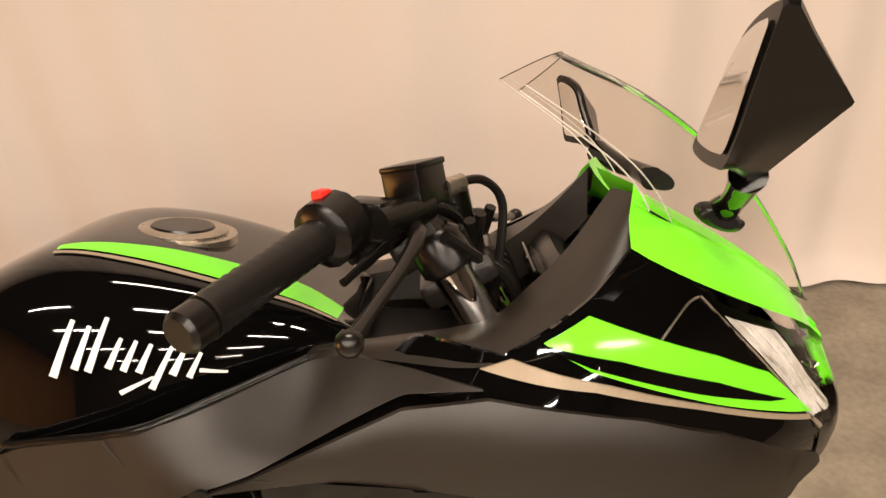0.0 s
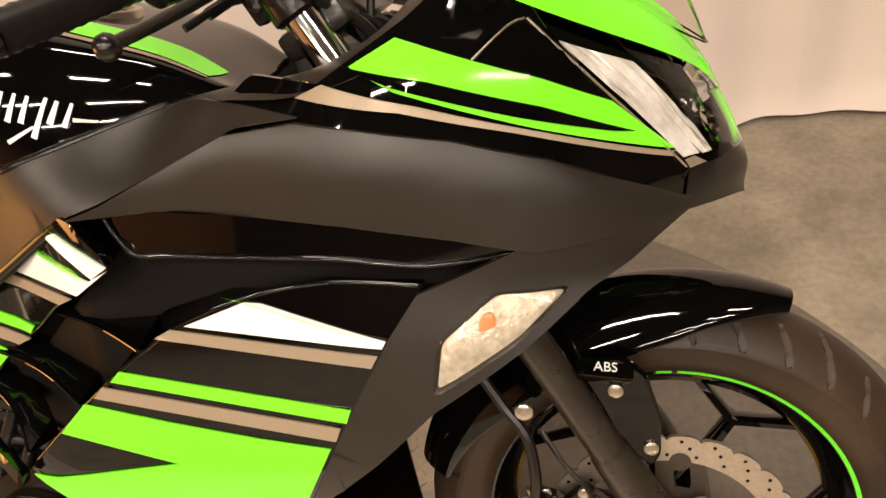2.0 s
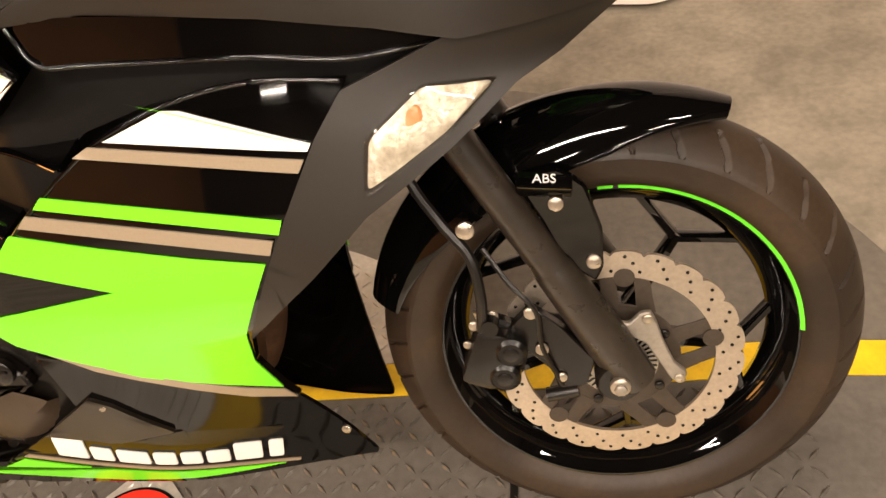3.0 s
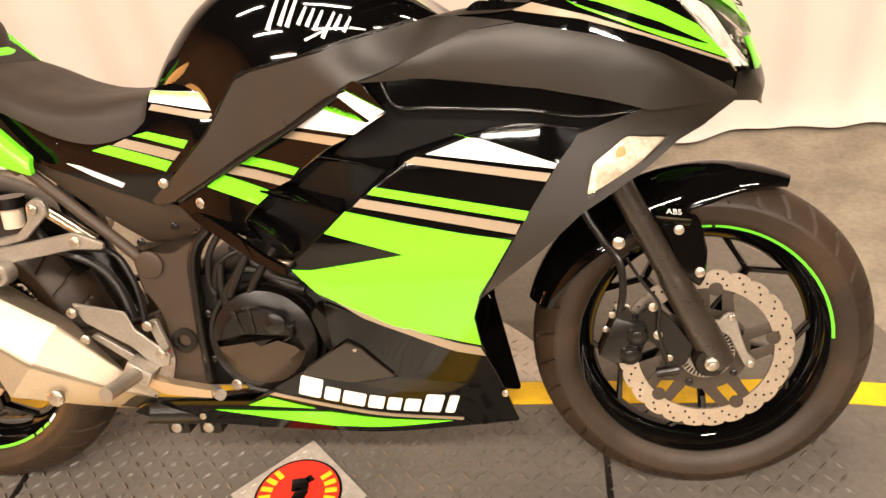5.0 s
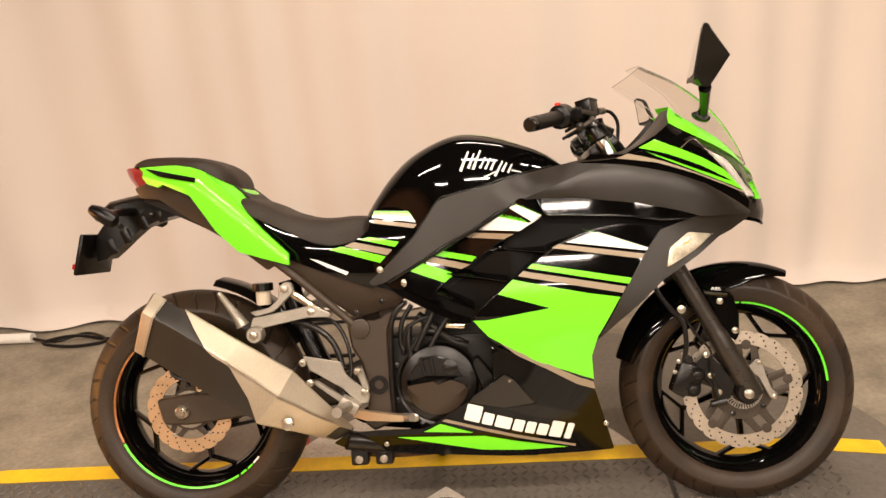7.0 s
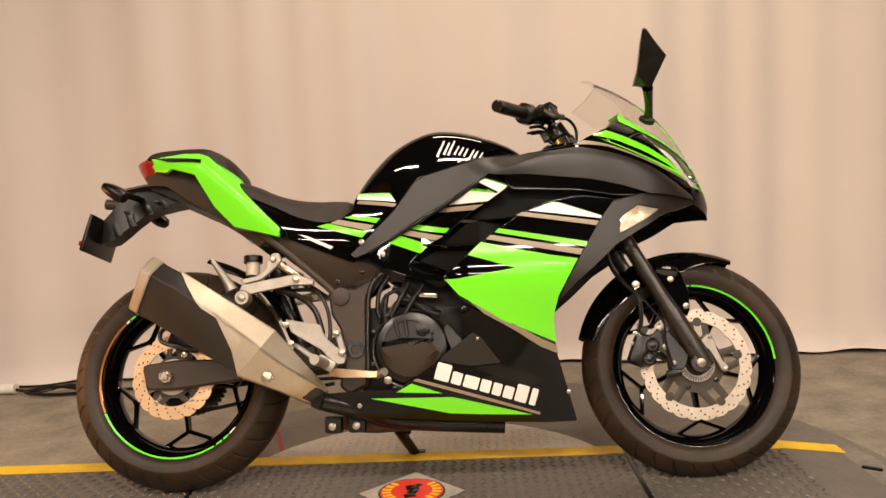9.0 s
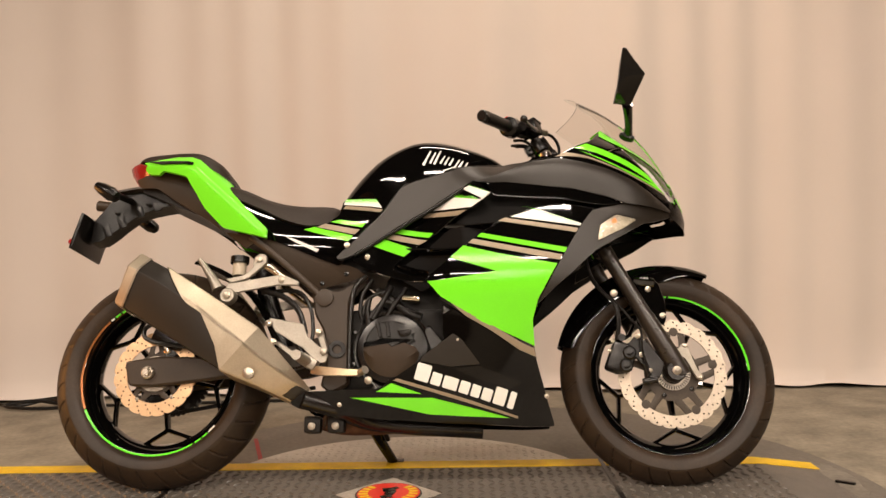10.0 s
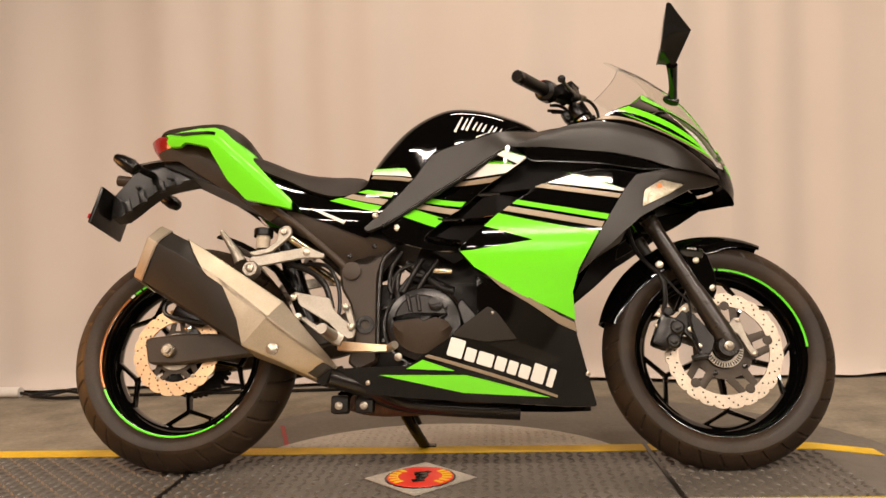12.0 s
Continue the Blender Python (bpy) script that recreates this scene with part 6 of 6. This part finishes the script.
part("engine_block", block((0.66, 0.0, 0.36), (0.30, 0.22, 0.22), 0.02), CORE, bike, "dark engine block")
part("cylinder", block((0.74, 0.0, 0.52), (0.20, 0.20, 0.16), 0.015, (0, 20, 0)), CORE, bike)
cover_c = (0.664, -0.118, 0.354)
cc = part("clutch_cover", puck(cover_c, 0.092, 0.030, n=56, bevel=0.22), SATIN, bike, "round satin black clutch cover")
part("cover_rim", lathe([(0, 0.092), (-0.010, 0.098), (-0.012, 0.104), (0.01, 0.104)], cover_c, 56), SATIN, cc)
step = [(0.592, 0.366), (0.612, 0.360), (0.640, 0.376), (0.664, 0.352), (0.690, 0.366), (0.726, 0.352)]
top_arc = [(cover_c[0] - 0.004 + 0.066 * math.cos(radians(a)), cover_c[2] + 0.004 + 0.066 * math.sin(radians(a))) for a in range(12, 181, 14)]
part("cover_face", plate(top_arc + step[:-1], -0.166, 0.018, 0.003, r=0.002), SATIN, cc, "raised upper face of the cover")
rws = []
for k in range(13):
    t = k / 12
    x = step[0][0] + (step[-1][0] - step[0][0]) * t
    i = max(j for j in range(len(step) - 1) if step[j][0] <= x + 1e-6)
    u = min(1.0, (x - step[i][0]) / (step[i + 1][0] - step[i][0]))
    z = step[i][1] + (step[i + 1][1] - step[i][1]) * u
    a = math.pi + math.pi * (0.06 + 0.88 * t)
    lx, lz = cover_c[0] - 0.002 + 0.076 * math.cos(a), cover_c[2] + 0.076 * math.sin(a)
    rws.append([(x, -0.1655, z + 0.002), (x * 0.5 + lx * 0.5, -0.161, z * 0.45 + lz * 0.55), (lx, -0.147, lz)])
part("cover_lower", loft(rws, cap=False, closed=False), CAST, cc, "sloping lower face of the cover", angle=20)
for x0, x1 in ((0.630, 0.622), (0.652, 0.648)):
    part("cover_rib", plate([(x0, 0.380), (x0 + 0.010, 0.380), (x1 + 0.008, 0.424), (x1 - 0.002, 0.424)], -0.170, 0.006, 0.002), SATIN, cc)
plug = part("filler_plug", puck((0.697, -0.164, 0.398), 0.018, 0.010, n=28), SATIN, cc, "slotted oil filler plug")
part("plug_slot", block((0.697, -0.175, 0.398), (0.028, 0.004, 0.005), 0.001, (0, -12, 0)), SATIN, plug)
for dx in (0.0, 0.010, 0.020):
    part("cover_rib", block((0.716 - dx * 0.3, -0.160, 0.386 - dx), (0.024, 0.008, 0.004), 0.001, (0, -35, 0)), SATIN, cc)
part("side_case", plate([(0.76, 0.42), (0.80, 0.37), (0.80, 0.34), (0.77, 0.33), (0.745, 0.40)], -0.140, 0.03, 0.004, r=0.01), SATIN, bike)
for k in range(8):
    a = radians(45 * k + 20)
    bolt(cover_c[0] + 0.112 * math.cos(a), -0.124, cover_c[2] + 0.112 * math.sin(a), 0.007, bike, SATIN)
bolt(0.601, -0.138, 0.272, 0.010, bike, STEEL)
for k, (pts, r) in enumerate((([(0.607, -0.12, 0.548), (0.581, -0.125, 0.506), (0.575, -0.125, 0.457), (0.582, -0.125, 0.437)], 0.006), ([(0.66, -0.13, 0.525), (0.637, -0.135, 0.483), (0.612, -0.135, 0.436)], 0.0075), ([(0.578, -0.12, 0.425), (0.595, -0.125, 0.492), (0.654, -0.12, 0.519)], 0.005), ([(0.602, -0.13, 0.439), (0.640, -0.13, 0.482), (0.694, -0.125, 0.465), (0.73, -0.12, 0.45)], 0.007), ([(0.60, -0.12, 0.50), (0.595, -0.125, 0.45), (0.61, -0.125, 0.40)], 0.007), ([(0.70, -0.13, 0.52), (0.665, -0.135, 0.47), (0.645, -0.135, 0.435)], 0.007), ([(0.62, -0.11, 0.52), (0.66, -0.12, 0.49), (0.70, -0.12, 0.455), (0.74, -0.12, 0.44)], 0.012), ([(0.59, -0.12, 0.46), (0.60, -0.125, 0.40), (0.60, -0.125, 0.32)], 0.008))):
    part("engine_hose", tube(pts, r, 10), HOSE, bike)
part("brass_fitting", tube([(0.690, -0.13, 0.494), (0.735, -0.13, 0.490)], 0.010, 12, 1), BRASS, bike)
part("radiator", block((1.02, 0, 0.52), (0.04, 0.30, 0.28), 0.008, (0, 18, 0)), CORE, bike, "dark radiator behind the front wheel")
for k in range(2):
    part("exhaust_header", tube([(0.86, -0.05 + 0.1 * k, 0.46), (0.95, -0.05 + 0.1 * k, 0.38), (0.92, -0.04 + 0.08 * k, 0.25), (0.82, -0.02 + 0.04 * k, 0.185)], 0.019, 14), RUST, bike, "rusty brown exhaust header")
part("collector", tube([(0.90, 0, 0.192), (0.80, 0, 0.174), (0.55, -0.01, 0.166), (0.47, -0.04, 0.172)], [0.018, 0.025, 0.027, 0.020], 16, 4), RUST, bike, "rusty brown collector box")
for x in (0.447, 0.510):
    part("lower_bracket", block((x, -0.07, 0.165), (0.045, 0.04, 0.045), 0.008), CORE, bike)
    bolt(x, -0.092, 0.160, 0.010, bike, ALLOY)
# subframe rails
for side in (-1, 1):
    part("subframe_rail", tube([(0.462, side * 0.130, 0.505), (0.440, side * 0.130, 0.528), (0.342, side * 0.126, 0.616), (0.262, side * 0.112, 0.680)], 0.010, 12, 3), CAST, bike)
    part("cross_rail", tube([(0.300, side * 0.125, 0.600), (0.385, side * 0.128, 0.540)], 0.011, 12, 2), BRASS, bike)
    hanger = part("pillion_hanger", plate([(0.283, 0.613), (0.300, 0.624), (0.316, 0.619), (0.320, 0.599), (0.307, 0.585), (0.268, 0.551), (0.221, 0.541), (0.207, 0.553), (0.256, 0.562), (0.280, 0.582)], side * 0.146, 0.012, 0.002, side, r=0.005), ALLOY, bike, "cast alloy pillion footrest hanger")
    part("hanger_arm", plate([(0.205, 0.515), (0.215, 0.540), (0.237, 0.542), (0.362, 0.562), (0.410, 0.541), (0.408, 0.530), (0.354, 0.532), (0.237, 0.512)], side * 0.149, 0.010, 0.002, side, r=0.005), ALLOY, hanger)
    for x, z in ((0.297, 0.605), (0.361, 0.546)):
        bolt(x, side * 0.148, z, 0.009, bike, side=side)
    peg = part("pillion_peg", tube([(0.192, side * 0.158, 0.522), (0.178, side * 0.16, 0.548), (0.137, side * 0.16, 0.606)], [0.017, 0.012, 0.006], 12, 3), ALLOY, bike, "folded alloy pillion footrest")
    for k in range(7):
        t = 0.25 + 0.1 * k
        part("peg_rib", block((0.196 - 0.054 * t, side * 0.170, 0.533 + 0.072 * t), (0.016, 0.004, 0.004), 0.001, (0, 54, 0)), ALLOY, peg)
    part("hanger_knob", puck((0.224, side * 0.150, 0.499), 0.021, 0.028, n=28, side=side), ALLOY, bike)
    bolt(0.224, side * 0.178, 0.499, 0.010, bike, side=side)
part("fluid_cup", tube([(0.235, -0.115, 0.568), (0.235, -0.115, 0.603)], 0.0185, 20, 1), FLUID, bike, "cloudy brake fluid cup")
part("cup_lid", tube([(0.235, -0.115, 0.603), (0.235, -0.115, 0.608), (0.235, -0.115, 0.622)], 0.0255, 20, 1), DARK, bike)
part("cup_hose", tube([(0.27, -0.115, 0.565), (0.30, -0.12, 0.53), (0.37, -0.125, 0.50), (0.41, -0.13, 0.46), (0.43, -0.135, 0.40)], 0.008, 9), HOSE, bike)
part("switch_cable", tube([(0.30, -0.11, 0.52), (0.40, -0.12, 0.52), (0.44, -0.13, 0.47), (0.45, -0.135, 0.40), (0.44, -0.14, 0.36)], 0.0055, 8), HOSE, bike)
# rider rear set
guard = part("heel_guard", plate([(0.335, 0.440), (0.429, 0.421), (0.441, 0.388), (0.497, 0.340), (0.492, 0.318), (0.468, 0.316), (0.430, 0.356), (0.352, 0.404)], -0.160, 0.006, 0.0015, r=0.005), ALLOY, bike, "cast alloy heel guard")
part("guard_arm", plate([(0.350, 0.372), (0.362, 0.378), (0.452, 0.318), (0.442, 0.302)], -0.150, 0.010, 0.002, r=0.004), ALLOY, guard)
part("guard_link", plate([(0.462, 0.400), (0.480, 0.404), (0.496, 0.350), (0.484, 0.336)], -0.156, 0.012, 0.002, r=0.005), ALLOY, guard)
for x, z in ((0.337, 0.424), (0.352, 0.374), (0.470, 0.397), (0.485, 0.345)):
    bolt(x, -0.164, z, 0.009, guard)
part("peg_mount", block((0.448, -0.172, 0.318), (0.05, 0.04, 0.03), 0.006, (0, 30, 0)), ALLOY, guard)
part("rider_peg", tube([(0.448, -0.18, 0.318), (0.436, -0.27, 0.322)], 0.013, 12, 1), ALLOY, guard, "alloy rider footpeg")
part("master_cylinder", tube([(0.405, -0.135, 0.40), (0.43, -0.135, 0.33)], 0.012, 12, 1), SATIN, bike)
pedal = part("brake_pedal", loft([[(x, y + sy * 0.010, z + sz * h) for sy, sz in ((-1, -1), (1, -1), (1, 1), (-1, 1))] for x, y, z, h in ((0.455, -0.165, 0.298, 0.010), (0.489, -0.180, 0.292, 0.011), (0.560, -0.188, 0.286, 0.008), (0.580, -0.190, 0.285, 0.007))]), PEDAL, bike, "alloy rear brake pedal with an orange reflection in its colour")
part("pedal_tip", tube([(0.580, -0.185, 0.285), (0.602, -0.212, 0.290)], 0.010, 12, 1), ALLOY, pedal)
# side stand on the far side
stand = part("side_stand", tube([(0.575, 0.10, 0.195), (0.60, 0.165, 0.135), (0.635, 0.235, 0.075)], [0.020, 0.016, 0.014], 12, 3), SATIN, bike, "black side stand, let down")
part("stand_foot", block((0.640, 0.243, 0.0735 + 0.004), (0.05, 0.032, 0.010), 0.004, (17, 0, 0)), SATIN, stand)
part("stand_spring", tube([(0.60, 0.11, 0.19), (0.625, 0.16, 0.135)], 0.007, 8, 1), CORE, stand)
